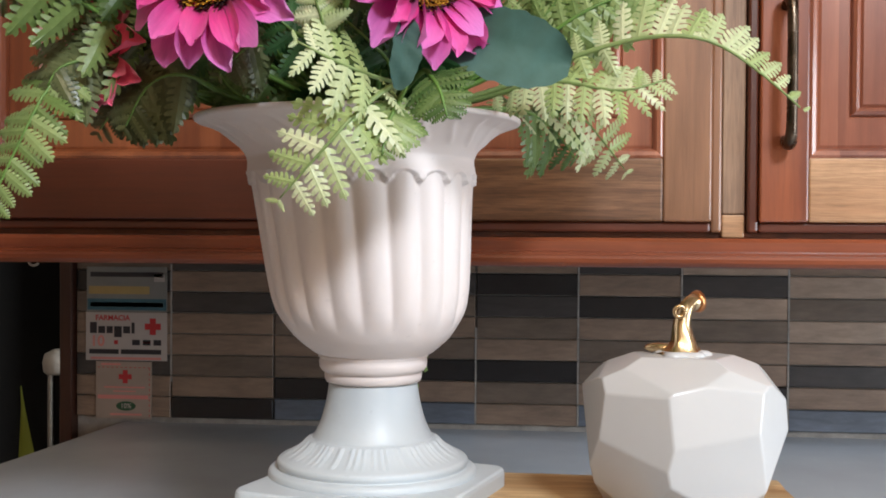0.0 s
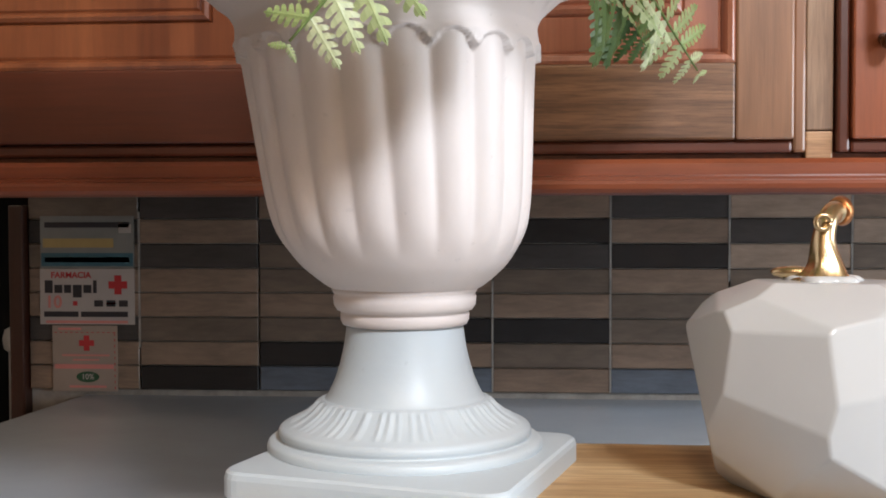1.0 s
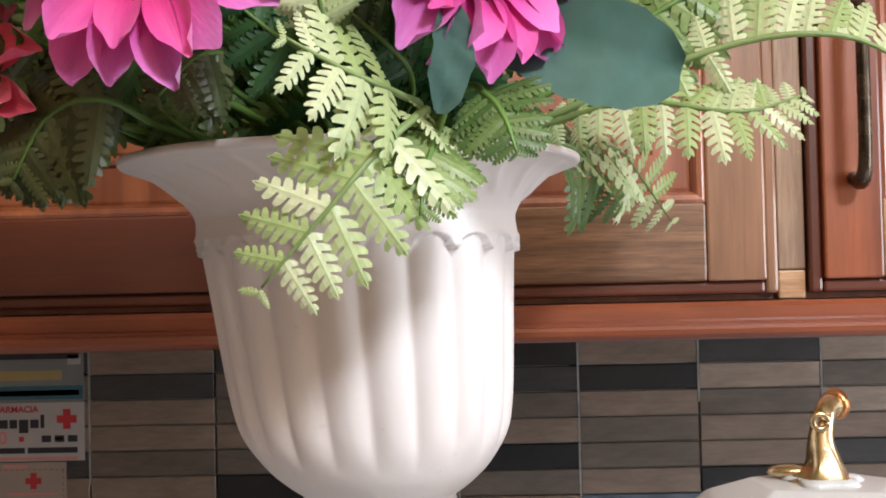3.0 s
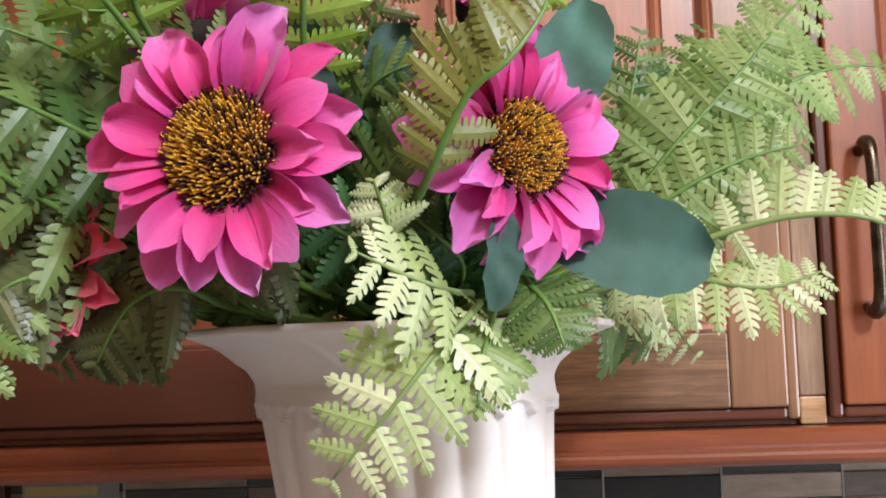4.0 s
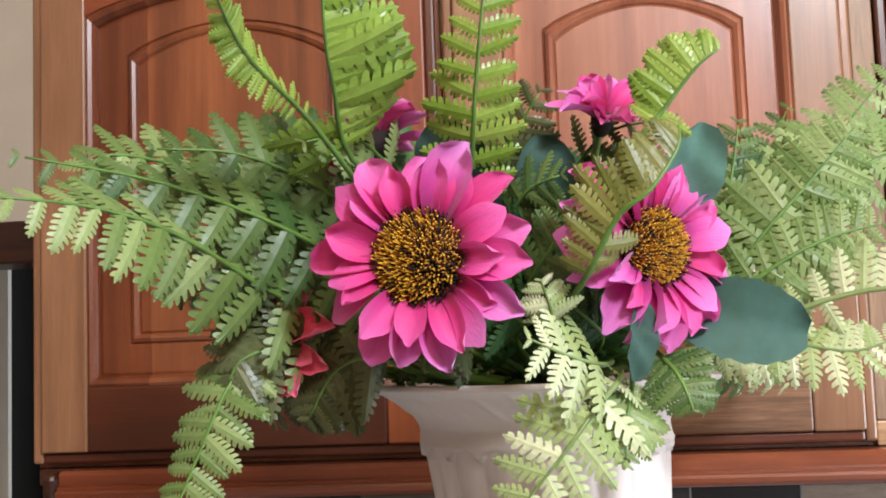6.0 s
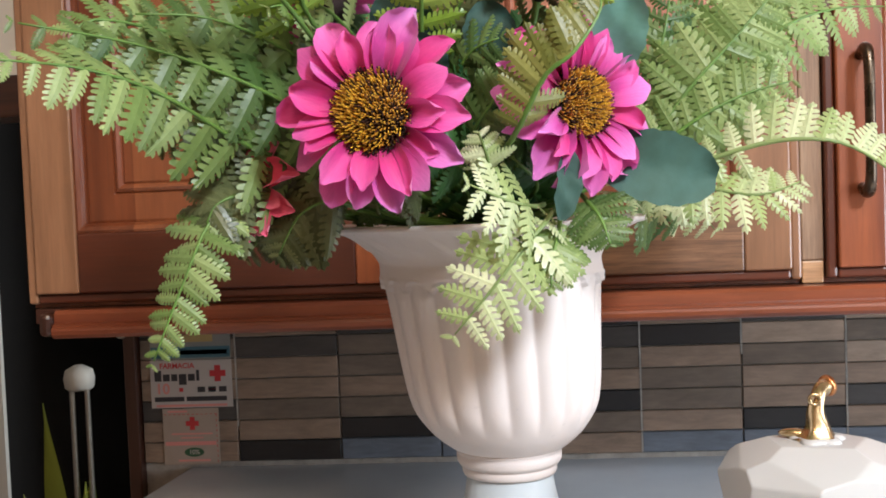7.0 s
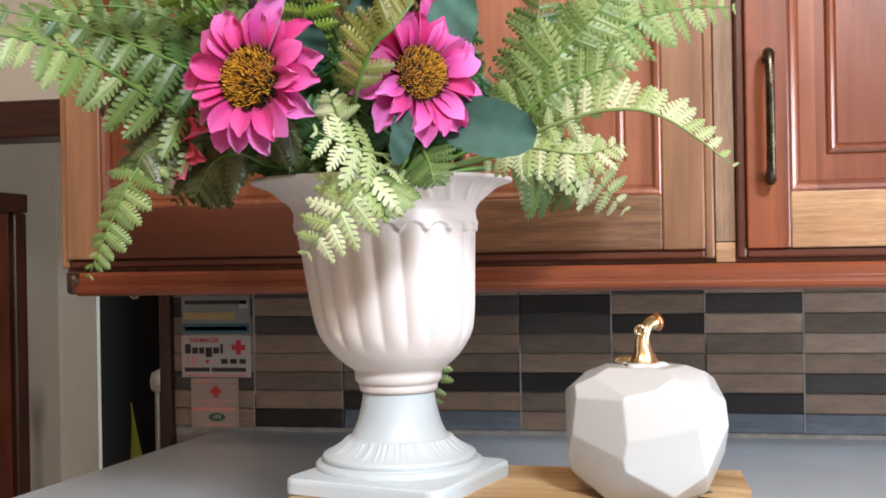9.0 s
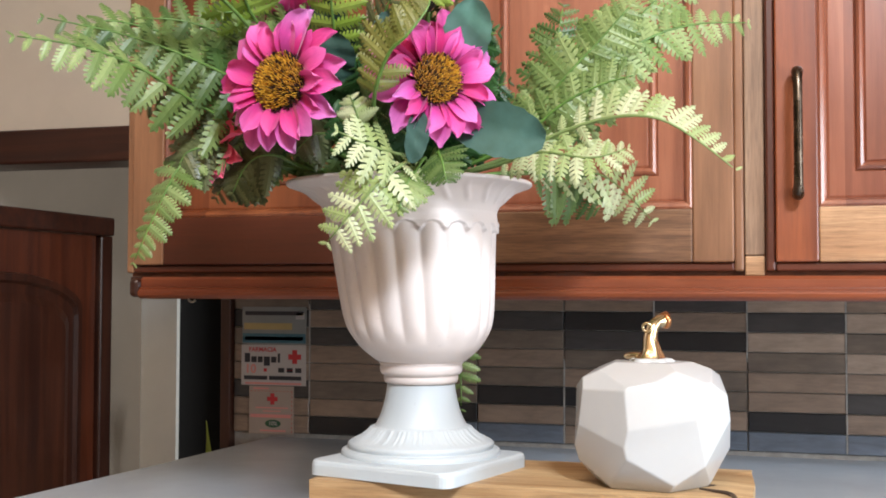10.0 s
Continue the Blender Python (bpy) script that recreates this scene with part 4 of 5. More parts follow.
frond(b, [(-0.055, 0.690, 1.262), (-0.052, 0.610, 1.296), (-0.036, 0.550, 1.315), (-0.020, 0.535, 1.343), (-0.005, 0.530, 1.354), (0.009, 0.535, 1.374), (0.010, 0.540, 1.386)], 0.027, "fern_ochre", 34, (0.55, -0.8, 0.2), 0.15, 1, 0.3, (1, 0), 0.36)
frond(b, [(-0.045, 0.690, 1.262), (-0.025, 0.620, 1.350), (-0.008, 0.566, 1.380), (0.006, 0.560, 1.396), (0.022, 0.557, 1.415), (0.034, 0.556, 1.424)], 0.024, "fern_tall", 34, (0.35, -0.9, 0.2), -0.1, 1, 0.3, (1, 0), 0.55)
frond(b, [ROOT, (-0.082, 0.690, 1.350), (-0.080, 0.680, 1.385), (-0.066, 0.665, 1.410), (-0.050, 0.655, 1.432)], 0.040, "fern_red", 16, FACE)
frond(b, [ROOT, (-0.050, 0.690, 1.340), (-0.036, 0.670, 1.380), (-0.015, 0.640, 1.402), (0.020, 0.620, 1.404)], 0.030, "fern_red", 16, FACE)
frond(b, [ROOT, (-0.110, 0.680, 1.350), (-0.140, 0.640, 1.392), (-0.154, 0.605, 1.400), (-0.172, 0.570, 1.392)], 0.034, "fern_lime", 15, FACE)
b = bush("dense dark green plastic fern between the flowers")
frond(b, [ROOT, (-0.080, 0.650, 1.320), (-0.072, 0.628, 1.352), (-0.060, 0.612, 1.368), (-0.042, 0.600, 1.374)], 0.034, "fern", 15, FACE)
frond(b, [ROOT, (-0.068, 0.645, 1.300), (-0.060, 0.615, 1.322), (-0.048, 0.602, 1.338), (-0.036, 0.598, 1.358)], 0.030, "fern", 15, FACE)
frond(b, [ROOT, (-0.085, 0.640, 1.285), (-0.092, 0.605, 1.296), (-0.103, 0.592, 1.294), (-0.118, 0.588, 1.278)], 0.028, "fern_red", 14, FACE, 0, 1, 0.25, (1, 1), 0.42)
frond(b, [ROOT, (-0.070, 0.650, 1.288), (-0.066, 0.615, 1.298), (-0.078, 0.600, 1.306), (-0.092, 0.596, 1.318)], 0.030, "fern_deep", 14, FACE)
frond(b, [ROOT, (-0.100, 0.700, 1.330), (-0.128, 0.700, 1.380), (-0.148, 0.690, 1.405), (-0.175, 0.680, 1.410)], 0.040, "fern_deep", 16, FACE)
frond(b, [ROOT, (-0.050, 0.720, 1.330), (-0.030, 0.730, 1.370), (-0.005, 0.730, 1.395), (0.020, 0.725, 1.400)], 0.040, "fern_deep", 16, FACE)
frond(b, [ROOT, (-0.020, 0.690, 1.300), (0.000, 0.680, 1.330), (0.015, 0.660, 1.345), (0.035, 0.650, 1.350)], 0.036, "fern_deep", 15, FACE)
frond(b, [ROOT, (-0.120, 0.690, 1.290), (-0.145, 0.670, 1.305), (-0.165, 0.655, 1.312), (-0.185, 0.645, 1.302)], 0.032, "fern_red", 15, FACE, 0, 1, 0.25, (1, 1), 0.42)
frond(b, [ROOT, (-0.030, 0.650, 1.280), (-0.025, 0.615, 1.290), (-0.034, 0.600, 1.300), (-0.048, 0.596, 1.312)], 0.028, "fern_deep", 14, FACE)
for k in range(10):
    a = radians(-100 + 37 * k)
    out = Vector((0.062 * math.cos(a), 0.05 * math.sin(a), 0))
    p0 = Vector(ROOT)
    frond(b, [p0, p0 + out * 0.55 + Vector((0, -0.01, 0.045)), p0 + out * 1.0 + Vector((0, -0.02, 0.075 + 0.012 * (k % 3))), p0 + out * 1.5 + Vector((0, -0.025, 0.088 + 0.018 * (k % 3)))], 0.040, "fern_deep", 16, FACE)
b = bush("bushy plastic fern with soft green upright fronds, in the urn")
frond(b, [ROOT, (0.010, 0.700, 1.290), (0.068, 0.700, 1.326), (0.117, 0.735, 1.382), (0.150, 0.760, 1.425), (0.190, 0.780, 1.466)], 0.042, "fern_soft", 32, FACE, 0, 1, 0.2, (1, 1), 0.3, True)
frond(b, [ROOT, (0.030, 0.705, 1.300), (0.100, 0.720, 1.353), (0.148, 0.740, 1.390), (0.190, 0.760, 1.405), (0.236, 0.780, 1.408)], 0.032, "fern_soft", 28, FACE, 0, 1, 0.2, (1, 1), 0.3, True)
frond(b, [ROOT, (0.035, 0.740, 1.303), (0.075, 0.780, 1.344), (0.100, 0.800, 1.395), (0.125, 0.820, 1.450)], 0.038, "fern", 26, FACE, 0, 1, 0.2, (1, 1), 0.3, True)
frond(b, [ROOT, (0.025, 0.720, 1.300), (0.056, 0.735, 1.345), (0.068, 0.738, 1.389), (0.075, 0.740, 1.425)], 0.032, "fern", 22, FACE, 0, 1, 0.2, (1, 1), 0.3, True)
frond(b, [ROOT, (0.034, 0.700, 1.295), (0.079, 0.690, 1.326), (0.112, 0.690, 1.342), (0.145, 0.690, 1.350)], 0.032, "fern_lime", 22, FACE, 0.2, 1, 0.2, (1, 1), 0.3, True)
frond(b, [ROOT, (0.034, 0.700, 1.301), (0.082, 0.700, 1.352), (0.113, 0.702, 1.384), (0.138, 0.705, 1.412)], 0.036, "fern_lime", 26, FACE, 0, 1, 0.2, (1, 1), 0.3, True)
b = bush("arching plastic fern with pale yellow-green fronds, over the rim")
frond(b, [ROOT, (0.029, 0.680, 1.280), (0.081, 0.665, 1.299), (0.118, 0.660, 1.309), (0.147, 0.655, 1.310), (0.170, 0.655, 1.304), (0.196, 0.660, 1.287), (0.224, 0.667, 1.264)], 0.032, "fern_pale", 27, (0.10, -0.90, 0.42), 0.10, 1, 0.12, (1, 0), 0.30, True)
frond(b, [ROOT, (0.020, 0.730, 1.274), (0.060, 0.820, 1.284), (0.090, 0.870, 1.287), (0.111, 0.912, 1.272), (0.137, 0.945, 1.243)], 0.040, "fern_pale", 22, (-0.15, -0.95, 0.3), -0.05, 1, 0.15, (1, 1), 0.3, True)
frond(b, [ROOT, (0.025, 0.680, 1.276), (0.067, 0.660, 1.284), (0.110, 0.650, 1.277), (0.141, 0.657, 1.285)], 0.027, "fern_pale", 24, (0.1, -0.75, 0.6), 0.1, 1, 0.15, (1, 1), 0.3, True)
frond(b, [ROOT, (0.015, 0.720, 1.274), (0.050, 0.780, 1.280), (0.072, 0.830, 1.270), (0.090, 0.860, 1.250)], 0.040, "fern", 15, FACE, -0.1, 1, 0.25, (1, 1), 0.45)
b = bush("small plastic fern with whitish fronds drooping over the rim")
frond(b, [(-0.045, 0.690, 1.265), (-0.022, 0.620, 1.276), (-0.028, 0.575, 1.276), (-0.044, 0.555, 1.281), (-0.063, 0.540, 1.290)], 0.028, "fern_pale", 11, (0.0, -0.9, 0.4), 0, 1, 0.1, (1, 1), 0.45, True)
frond(b, [(-0.040, 0.690, 1.265), (-0.018, 0.590, 1.272), (-0.033, 0.562, 1.255), (-0.052, 0.553, 1.232), (-0.075, 0.552, 1.206)], 0.031, "fern_pale", 14, (0.05, -0.97, 0.2), 0, 1, 0.1, (1, 1), 0.35, True)
frond(b, [(-0.040, 0.690, 1.265), (-0.014, 0.610, 1.276), (-0.014, 0.580, 1.262), (-0.018, 0.568, 1.248), (-0.020, 0.560, 1.230)], 0.022, "fern_lime", 15, (0.05, -0.97, 0.2), 0, 1, 0.1, (1, 1), 0.45)
frond(b, [(-0.040, 0.690, 1.265), (-0.006, 0.610, 1.282), (0.004, 0.585, 1.276), (0.010, 0.575, 1.266), (0.014, 0.570, 1.252)], 0.020, "fern", 14, (0.05, -0.97, 0.2), 0, 1, 0.1, (1, 1), 0.45)
frond(b, [(-0.045, 0.690, 1.265), (-0.040, 0.600, 1.282), (-0.050, 0.565, 1.296), (-0.052, 0.556, 1.305), (-0.056, 0.552, 1.318)], 0.016, "fern_pale", 12, (0.05, -0.97, 0.2), 0, 1, 0.1, (1, 1), 0.5)
frond(b, [(-0.070, 0.690, 1.262), (-0.110, 0.655, 1.270), (-0.126, 0.645, 1.278), (-0.134, 0.640, 1.290)], 0.014, "fern", 9, FACE, 0, 1, 0.1, (1, 1), 0.5)
frond(b, [(-0.060, 0.760, 1.262), (-0.068, 0.812, 1.255), (-0.056, 0.835, 1.190), (-0.047, 0.845, 1.120), (-0.045, 0.845, 1.050)], 0.030, "fern_lime", 20, FACE, 0, 1, 0.1, (1, 1), 0.4)

# ---- flowers ----


def petal_mesh(seed):
    """A cloth petal one unit long: narrow root, broad rounded end, creased lengthwise, edges turned a little."""
    d = random.Random(seed)
    rows, cols = 10, 7
    verts = []
    lean, curl, sharp = d.uniform(-0.05, 0.05), d.uniform(-0.12, 0.20), d.uniform(0.36, 0.55)
    for i in range(rows):
        s = i / (rows - 1)
        w0 = 0.42 + 0.58 * math.sin(math.pi / 2 * s / 0.62) if s < 0.62 else max(0.10, 1 - ((s - 0.62) / 0.39) ** 2.4) ** sharp
        for j in range(cols):
            u = j / (cols - 1) * 2 - 1
            crease = 0.016 * math.cos(u * 7.5 + seed) * math.sin(math.pi * min(1, s + 0.15))
            cup = (0.10 + curl * s) * u * u
            verts.append((0.225 * w0 * u + lean * s * s, s * (1 - 0.06 * u * u) + 0.010 * d.uniform(-1, 1) * s, cup + crease + 0.12 * math.sin(math.pi * s * 0.9) - 0.11 * s * s + 0.006 * d.uniform(-1, 1)))
    faces = [(i * cols + j, i * cols + j + 1, (i + 1) * cols + j + 1, (i + 1) * cols + j) for i in range(rows - 1) for j in range(cols - 1)]
    me = bpy.data.meshes.new("petal")
    me.from_pydata(verts, [], faces)
    me.polygons.foreach_set("use_smooth", [True] * len(me.polygons))
    me.materials.append(None)
    return me


PETALS = [petal_mesh(k) for k in range(8)]


def floret_mesh(radius, count, seed):
    d = random.Random(seed)
    verts, faces = [], []
    for k in range(count):
        q = math.sqrt((k + 0.5) / count)
        a = k * 2.39996
        x, y = radius * q * math.cos(a), radius * q * math.sin(a)
        z = 0.40 * radius * (1 - q ** 2.4)
        tilt = 0.5 * q
        out = Vector((math.cos(a) * tilt + d.uniform(-.25, .25), math.sin(a) * tilt + d.uniform(-.25, .25), 1)).normalized()
        p = Vector((x, y, z))
        s1 = out.orthogonal().normalized()
        s2 = out.cross(s1)
        n = len(verts)
        r, l = radius * 0.024, radius * d.uniform(0.14, 0.28)
        for t, w in ((0, 1.0), (1, 0.75)):
            verts += [tuple(p + out * l * t + (s1 * c + s2 * e) * r * w) for c, e in ((1, 0), (0, 1), (-1, 0), (0, -1))]
        faces += [(n, n + 1, n + 5, n + 4), (n + 1, n + 2, n + 6, n + 5), (n + 2, n + 3, n + 7, n + 6), (n + 3, n, n + 4, n + 7), (n + 4, n + 5, n + 6, n + 7)]
    me = bpy.data.meshes.new("pollen")
    me.from_pydata(verts, [], faces)
    me.materials.append(M["floret"])
    me.materials.append(M["disc"])
    # the outermost florets are dark
    me.polygons.foreach_set("material_index", [1 if k // 5 > count * 0.80 and d.random() < 0.85 else 0 for k in range(len(faces))])
    return me


def broad_leaf(parent, base, tipp, width, normal, bend=0.15, tone="leaf"):
    """A leathery leaf with a scalloped edge and a raised midrib."""
    base, tipp = Vector(base), Vector(tipp)
    d = tipp - base
    n = Vector(normal).normalized()
    n = (n - d.normalized() * n.dot(d.normalized())).normalized()
    side = d.normalized().cross(n)
    bm = bmesh.new()
    rows, cols = 22, 9
    grid = []
    for i in range(rows):
        s = i / (rows - 1)
        w = width / 2 * max(0.02, math.sin(math.pi * min(1, s * 0.94 + 0.03)) ** 0.55 * (0.72 + 0.42 * s)) * (1 + 0.035 * math.sin(s * 44))
        row = []
        for j in range(cols):
            u = j / (cols - 1) * 2 - 1
            q = base + d * s + side * w * u + n * (d.length * bend * (math.sin(math.pi * s) - 0.6 * s * s) + width * 0.10 * abs(u) ** 1.5 - 0.0006 * math.exp(-(u * 8) ** 2) + 0.0008 * math.sin(s * 19 + u * 3))
            row.append(bm.verts.new(q - parent.location))
        grid.append(row)
    for a, b in zip(grid, grid[1:]):
        for j in range(cols - 1):
            bm.faces.new((a[j], a[j + 1], b[j + 1], b[j]))
    ob = part("leaf", bm, tone, parent, "leathery blue-green leaf with scalloped edge", True)
    return ob


def flower(where, normal, radius, petals, tone, label, disc=0.43, roll=0.0, open_up=0.0, root=(-0.05, 0.70, 1.26), skip=()):
    """A daisy: stem, dark disc with upright florets, two rings of petals."""
    head = thing("artificial_daisy", label, "flower", "artificial daisies in the urn", where=where)
    n = Vector(normal).normalized()
    x = Vector((0, 0, 1)).cross(n).normalized()
    y = n.cross(x)
    frame3 = Matrix((x, y, n)).transposed().to_4x4()
    d = random.Random(int(radius * 1e5) + petals)
    line = curve_points([Vector(root) - Vector(where), (Vector(root) - Vector(where)) * 0.45 - n * 0.02, -n * 0.012, -n * 0.003], 16)
    part("stem", tube(line, 0.0022, 8), "stem", head, smooth=True)
    R = radius * disc
    bm = lathe([(R * 0.35, -0.010), (R * 0.8, -0.006), (R * 1.0, 0.0), (R * 0.92, 0.0022), (R * 0.6, 0.36 * R), (R * 0.2, 0.43 * R)], 32)
    bmesh.ops.transform(bm, matrix=frame3, verts=bm.verts[:])
    part("disc", bm, "disc", head, "dark brown domed flower centre", True)
    if disc > 0.2:
        fl = new("pollen", floret_mesh(R * 0.96, 760, petals))
        fl.parent = head
        fl.matrix_local = Matrix.Translation(n * 0.002) @ frame3
        tagged(fl, "yellow and dark brown upright florets", kind="stuff")
    for ring, (count, reach, lift, drop) in enumerate(((petals, 1.0, 0.04 + open_up, 0.0), (petals - 2, 0.80, 0.34 + open_up, 0.0012))):
        for k in range(count):
            if (ring, k) in skip:
                continue
            a = 2 * math.pi * (k + 0.5 * ring) / count + d.uniform(-0.13, 0.13) + roll
            tilt = lift + d.uniform(-0.16, 0.16)
            length = radius * reach * (1 - disc * 0.72) * d.uniform(0.88, 1.12)
            local = Matrix.Rotation(a, 4, "Z") @ Matrix.Translation((0, R * 0.72, drop - 0.001 * ring)) @ Matrix.Rotation(tilt, 4, "X") @ Matrix.Rotation(d.uniform(-0.45, 0.45), 4, "Y")
            ob = new("petal", PETALS[d.randrange(8)])
            ob.parent = head
            ob.matrix_local = frame3 @ local @ Matrix.Diagonal((length * d.uniform(1.0, 1.3), length, length * d.uniform(0.7, 1.2), 1))
            ob.material_slots[0].link = "OBJECT"
            ob.material_slots[0].material = M[tone]
    return head


f1 = flower((-0.112, 0.558, 1.330), (-0.20, -0.96, 0.10), 0.0560, 15, "petal", "hot pink cloth daisy with a yellow-flecked dark centre, facing outward", 0.43)
f2 = flower((-0.001, 0.590, 1.333), (0.58, -0.80, 0.08), 0.0530, 15, "petal", "bright pink cloth daisy turned aside, above a broad leaf", 0.40, 0.3)
f3 = flower((-0.018, 0.632, 1.408), (0.22, -0.60, 0.77), 0.0330, 10, "petal", "magenta cloth daisy seen from behind, high among ferns", 0.20, 0.1, 0.35)
f4 = flower((-0.193, 0.618, 1.292), (-0.35, -0.92, 0.10), 0.0360, 9, "petal_red", "coral red cloth daisy half hidden behind olive ferns", 0.18, 0.2, 0.15)
f5 = flower((-0.150, 0.660, 1.404), (-0.35, 0.25, 0.85), 0.0400, 11, "petal", "small pink cloth daisy mostly hidden by ferns", 0.4, 0.5)
broad_leaf(f2, (0.000, 0.612, 1.306), (0.080, 0.612, 1.287), 0.045, (0.30, -0.94, -0.05), 0.10)
broad_leaf(f2, (0.006, 0.620, 1.340), (0.031, 0.590, 1.394), 0.040, (0.45, -0.75, 0.45), 0.05, "leaf_lit")
broad_leaf(f2, (-0.010, 0.575, 1.312), (-0.012, 0.568, 1.268), 0.020, (0.65, -0.75, 0.1), 0.10)
broad_leaf(f1, (-0.090, 0.640, 1.355), (-0.108, 0.618, 1.408), 0.044, (-0.1, -0.95, 0.2), 0.08)
broad_leaf(f1, (-0.086, 0.630, 1.345), (-0.092, 0.600, 1.378), 0.030, (0.1, -0.95, 0.2), 0.08)
broad_leaf(f3, (-0.048, 0.650, 1.350), (-0.052, 0.630, 1.400), 0.036, (0.1, -0.95, 0.2), 0.08)
broad_leaf(f5, (-0.150, 0.680, 1.345), (-0.165, 0.668, 1.372), 0.036, (0.0, -0.9, 0.3), 0.08)

# ---- cards stuck on the tiles ----
CY = WALL_Y - 0.0012


def card(label, x0, x1, z0, z1, paper):
    c = thing("advert_card", label, "card", "cards stuck on the tiles", where=((x0 + x1) / 2, CY, (z0 + z1) / 2))
    sheet = box(-(x1 - x0) / 2, (x1 - x0) / 2, -0.0006, 0.0006, -(z1 - z0) / 2, (z1 - z0) / 2)
    part("sheet", sheet, paper, c)
    return c


def mark(c, x0, x1, z0, z1, ink, name="print_bar"):
    """Flat print on a card, in the card's own place (from its middle)."""
    return part(name, box(x0, x1, -0.00085, -0.00065, z0, z1), ink, c)


def text(c, words, x, z, size, ink, bold=0.0):
    cu = bpy.data.curves.new("lettering", "FONT")
    cu.body, cu.size, cu.align_x, cu.align_y, cu.extrude, cu.offset = words, size, "CENTER", "CENTER", 0.0001, bold
    ob = bpy.data.objects.new("lettering", cu)
    scene.collection.objects.link(ob)
    me = bpy.data.meshes.new_from_object(ob.evaluated_get(bpy.context.evaluated_depsgraph_get()))
    bpy.data.objects.remove(ob)
    me.materials.clear()
    me.materials.append(M[ink])
    out = new("lettering", me)
    out.parent = c
    out.matrix_local = Matrix.Translation((x, -0.0009, z)) @ Matrix.Rotation(radians(90), 4, "X")
    return out


def cross(c, x, z, r, ink):
    w = r * 0.38
    part("cross_mark", prism([(x + a, z + b) for a, b in ((-w, -r), (w, -r), (w, -w), (r, -w), (r, w), (w, w), (w, r), (-w, r), (-w, w), (-r, w), (-r, -w), (-w, -w))], -0.00085, -0.00065), ink, c)


c = card("glossy grey and blue shop card with unreadable print, on the tiles", -0.520, -0.414, 1.0885, 1.146, "paper_grey")
mark(c, -0.048, 0.048, 0.016, 0.022, "ink_dark")
mark(c, 0.036, 0.050, 0.010, 0.020, "paper")
mark(c, -0.050, 0.030, -0.006, 0.004, "ink_yellow")
mark(c, -0.052, 0.052, -0.0265, -0.012, "ink_blue")
mark(c, -0.048, 0.048, -0.0225, -0.0165, "paper_grey")
c = card("white pharmacy card with red and black print, on the tiles", -0.521, -0.414, 1.0262, 1.0878, "paper")
text(c, "FARMACIA", -0.018, 0.0235, 0.0095, "ink_red", 0.0002)
dice = random.Random(7)
for x0, x1, z0, z1 in ((-0.048, -0.039, 0.004, 0.018), (-0.037, -0.028, 0.004, 0.013), (-0.026, -0.018, 0.004, 0.013), (-0.016, -0.006, -0.001, 0.013), (-0.004, 0.005, 0.004, 0.013), (0.007, 0.011, 0.004, 0.018)):
    mark(c, x0, x1, z0, z1, "ink_dark")
cross(c, 0.035, 0.013, 0.0105, "ink_red")
text(c, "10", -0.038, -0.0065, 0.019, "ink_pink", 0.0004)
for x in (0.008, 0.022, 0.036):
    mark(c, x, x + 0.010, -0.011, -0.004, "ink_dark")
mark(c, 0.022, 0.032, -0.0085, -0.0065, "ink_red")
mark(c, -0.016, -0.011, -0.010, -0.005, "ink_red")
mark(c, -0.049, -0.010, -0.0225, -0.0165, "ink_dark")
mark(c, -0.007, 0.046, -0.0225, -0.0165, "ink_dark")
mark(c, -0.047, 0.046, -0.0295, -0.0265, "ink_pink")
c = card("cream paper coupon with red cross and green oval, on the tiles", -0.5075, -0.434, 0.9520, 1.0250, "paper_warm")
for k in range(12):
    mark(c, -0.0345 + k * 0.006, -0.0315 + k * 0.006, 0.0285, 0.0293, "ink_red", "dotted_border")
for k in range(10):
    mark(c, 0.0335, 0.0343, -0.034 + k * 0.0066, -0.031 + k * 0.0066, "ink_red", "dotted_border")
mark(c, -0.030, -0.004, 0.0315, 0.0340, "ink_pink")
cross(c, 0.002, 0.0170, 0.0085, "ink_red")
mark(c, -0.026, 0.028, 0.0025, 0.0045, "ink_pink")
mark(c, -0.014, 0.016, -0.0025, -0.0008, "ink_pink")
mark(c, -0.0345, 0.0325, -0.0115, -0.0065, "ink_pink")
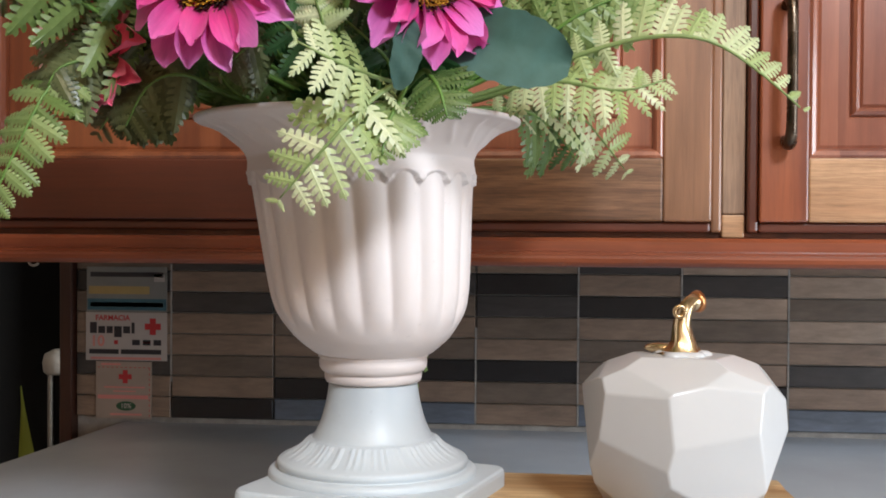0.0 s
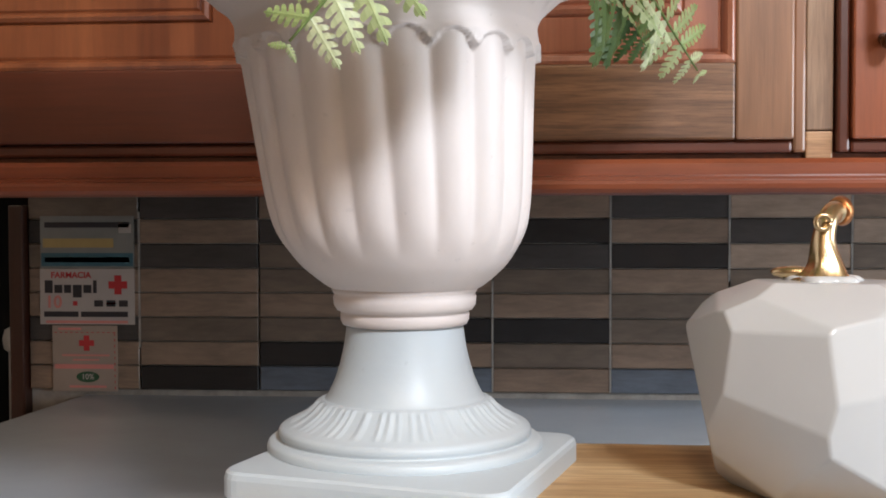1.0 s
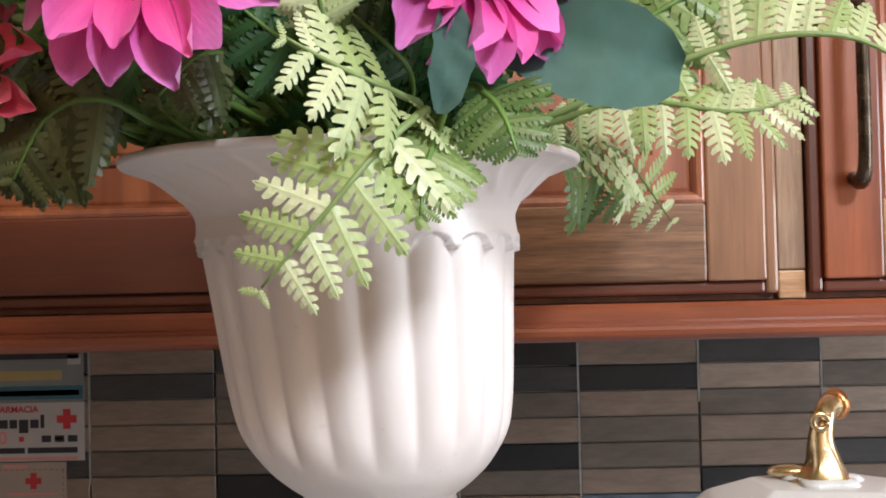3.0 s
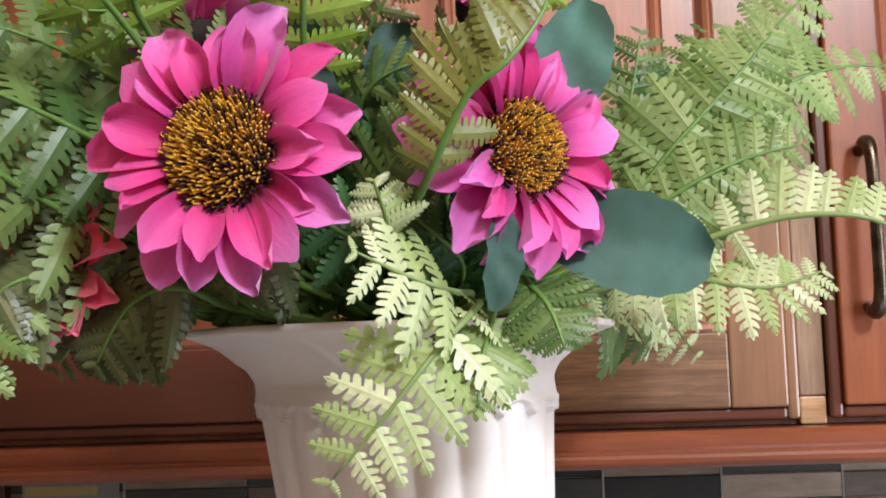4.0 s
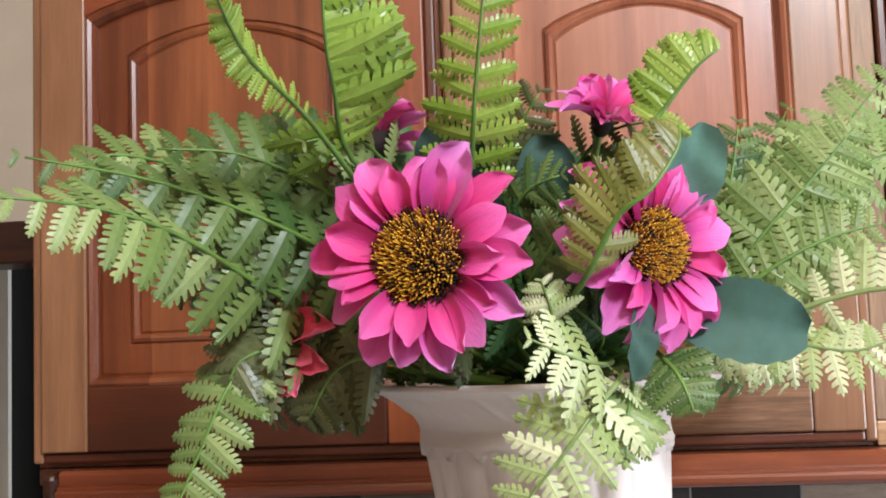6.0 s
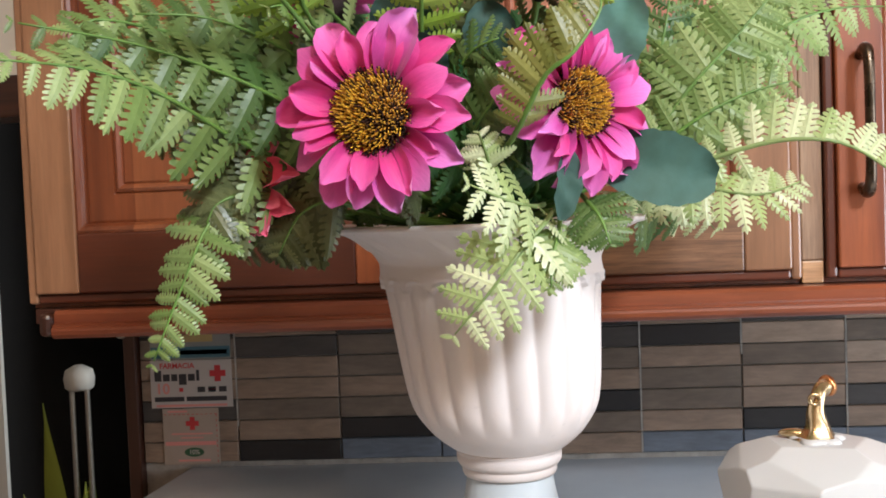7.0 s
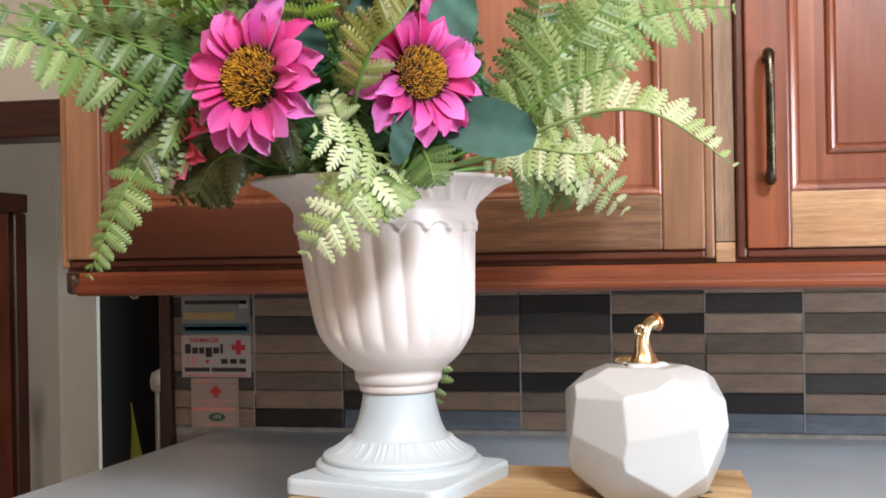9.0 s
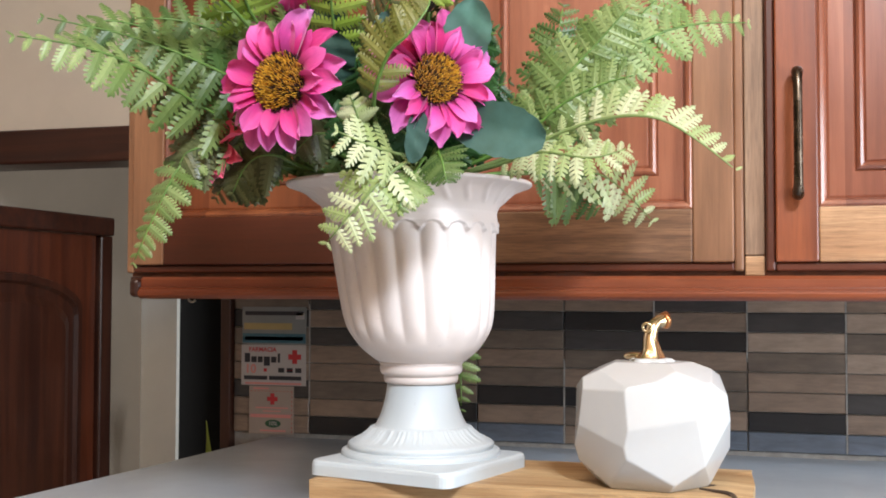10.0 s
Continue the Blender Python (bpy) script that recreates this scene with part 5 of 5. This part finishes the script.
oval = [(0.003 + 0.0130 * math.cos(k * math.pi / 14), -0.0205 + 0.0060 * math.sin(k * math.pi / 14)) for k in range(28)]
part("oval_mark", prism(oval, -0.00085, -0.00065), "ink_green", c)
text(c, "10%", 0.003, -0.0205, 0.0085, "paper", 0.0001)
mark(c, -0.018, 0.024, -0.0325, -0.0300, "ink_pink")

# ---- down the passage ----
pot = thing("potted_plant", "small potted plant with stiff yellow-green leaves, on the floor", "plant", where=(-1.313, 2.80, 0.0))
part("pot", lathe([(0.07, 0.0), (0.095, 0.16), (0.105, 0.17), (0.105, 0.20), (0.09, 0.20), (0.08, 0.17)], 28), "clay", pot, "dark clay pot", True)
for k, (dx, dy, tall, lean) in enumerate(((0.0, 0.0, 0.775, -0.03), (0.03, 0.03, 0.60, 0.06), (-0.03, 0.02, 0.52, -0.08), (0.05, -0.02, 0.56, 0.03))):
    bm = bmesh.new()
    rows = []
    for i in range(12):
        s = i / 11
        w = 0.030 * (1 - s ** 3) * (0.7 + 0.6 * math.sin(math.pi * min(1, s * 1.1)))
        z = 0.17 + (tall - 0.17) * s
        rows.append([bm.verts.new((dx + lean * s + w * u, dy + 0.006 * abs(u) + 0.01 * math.sin(k + 4 * s), z)) for u in (-1, 0, 1)])
    for a, b in zip(rows, rows[1:]):
        for j in range(2):
            bm.faces.new((a[j], a[j + 1], b[j + 1], b[j]))
    part("leaf", bm, "snake", pot, smooth=True)
stand = thing("floor_stand", "pale grey cap on two slim posts, standing in a dark doorway", "stand", where=(-1.240, 2.80, 0.0))
part("cap", lathe([(0.012, 0.875), (0.036, 0.862), (0.041, 0.840), (0.038, 0.815), (0.030, 0.808)], 28), "white_plastic", stand, "rounded pale cap", True)
for x in (-0.022, 0.020):
    part("post", tube([Vector((x, 0, 0.02)), Vector((x, 0, 0.812))], 0.008, 10), "chrome", stand)
part("base", lathe([(0.10, 0.0), (0.10, 0.012), (0.04, 0.022)], 28), "white_plastic", stand, smooth=True)
grout_lines()
lay_tiles()
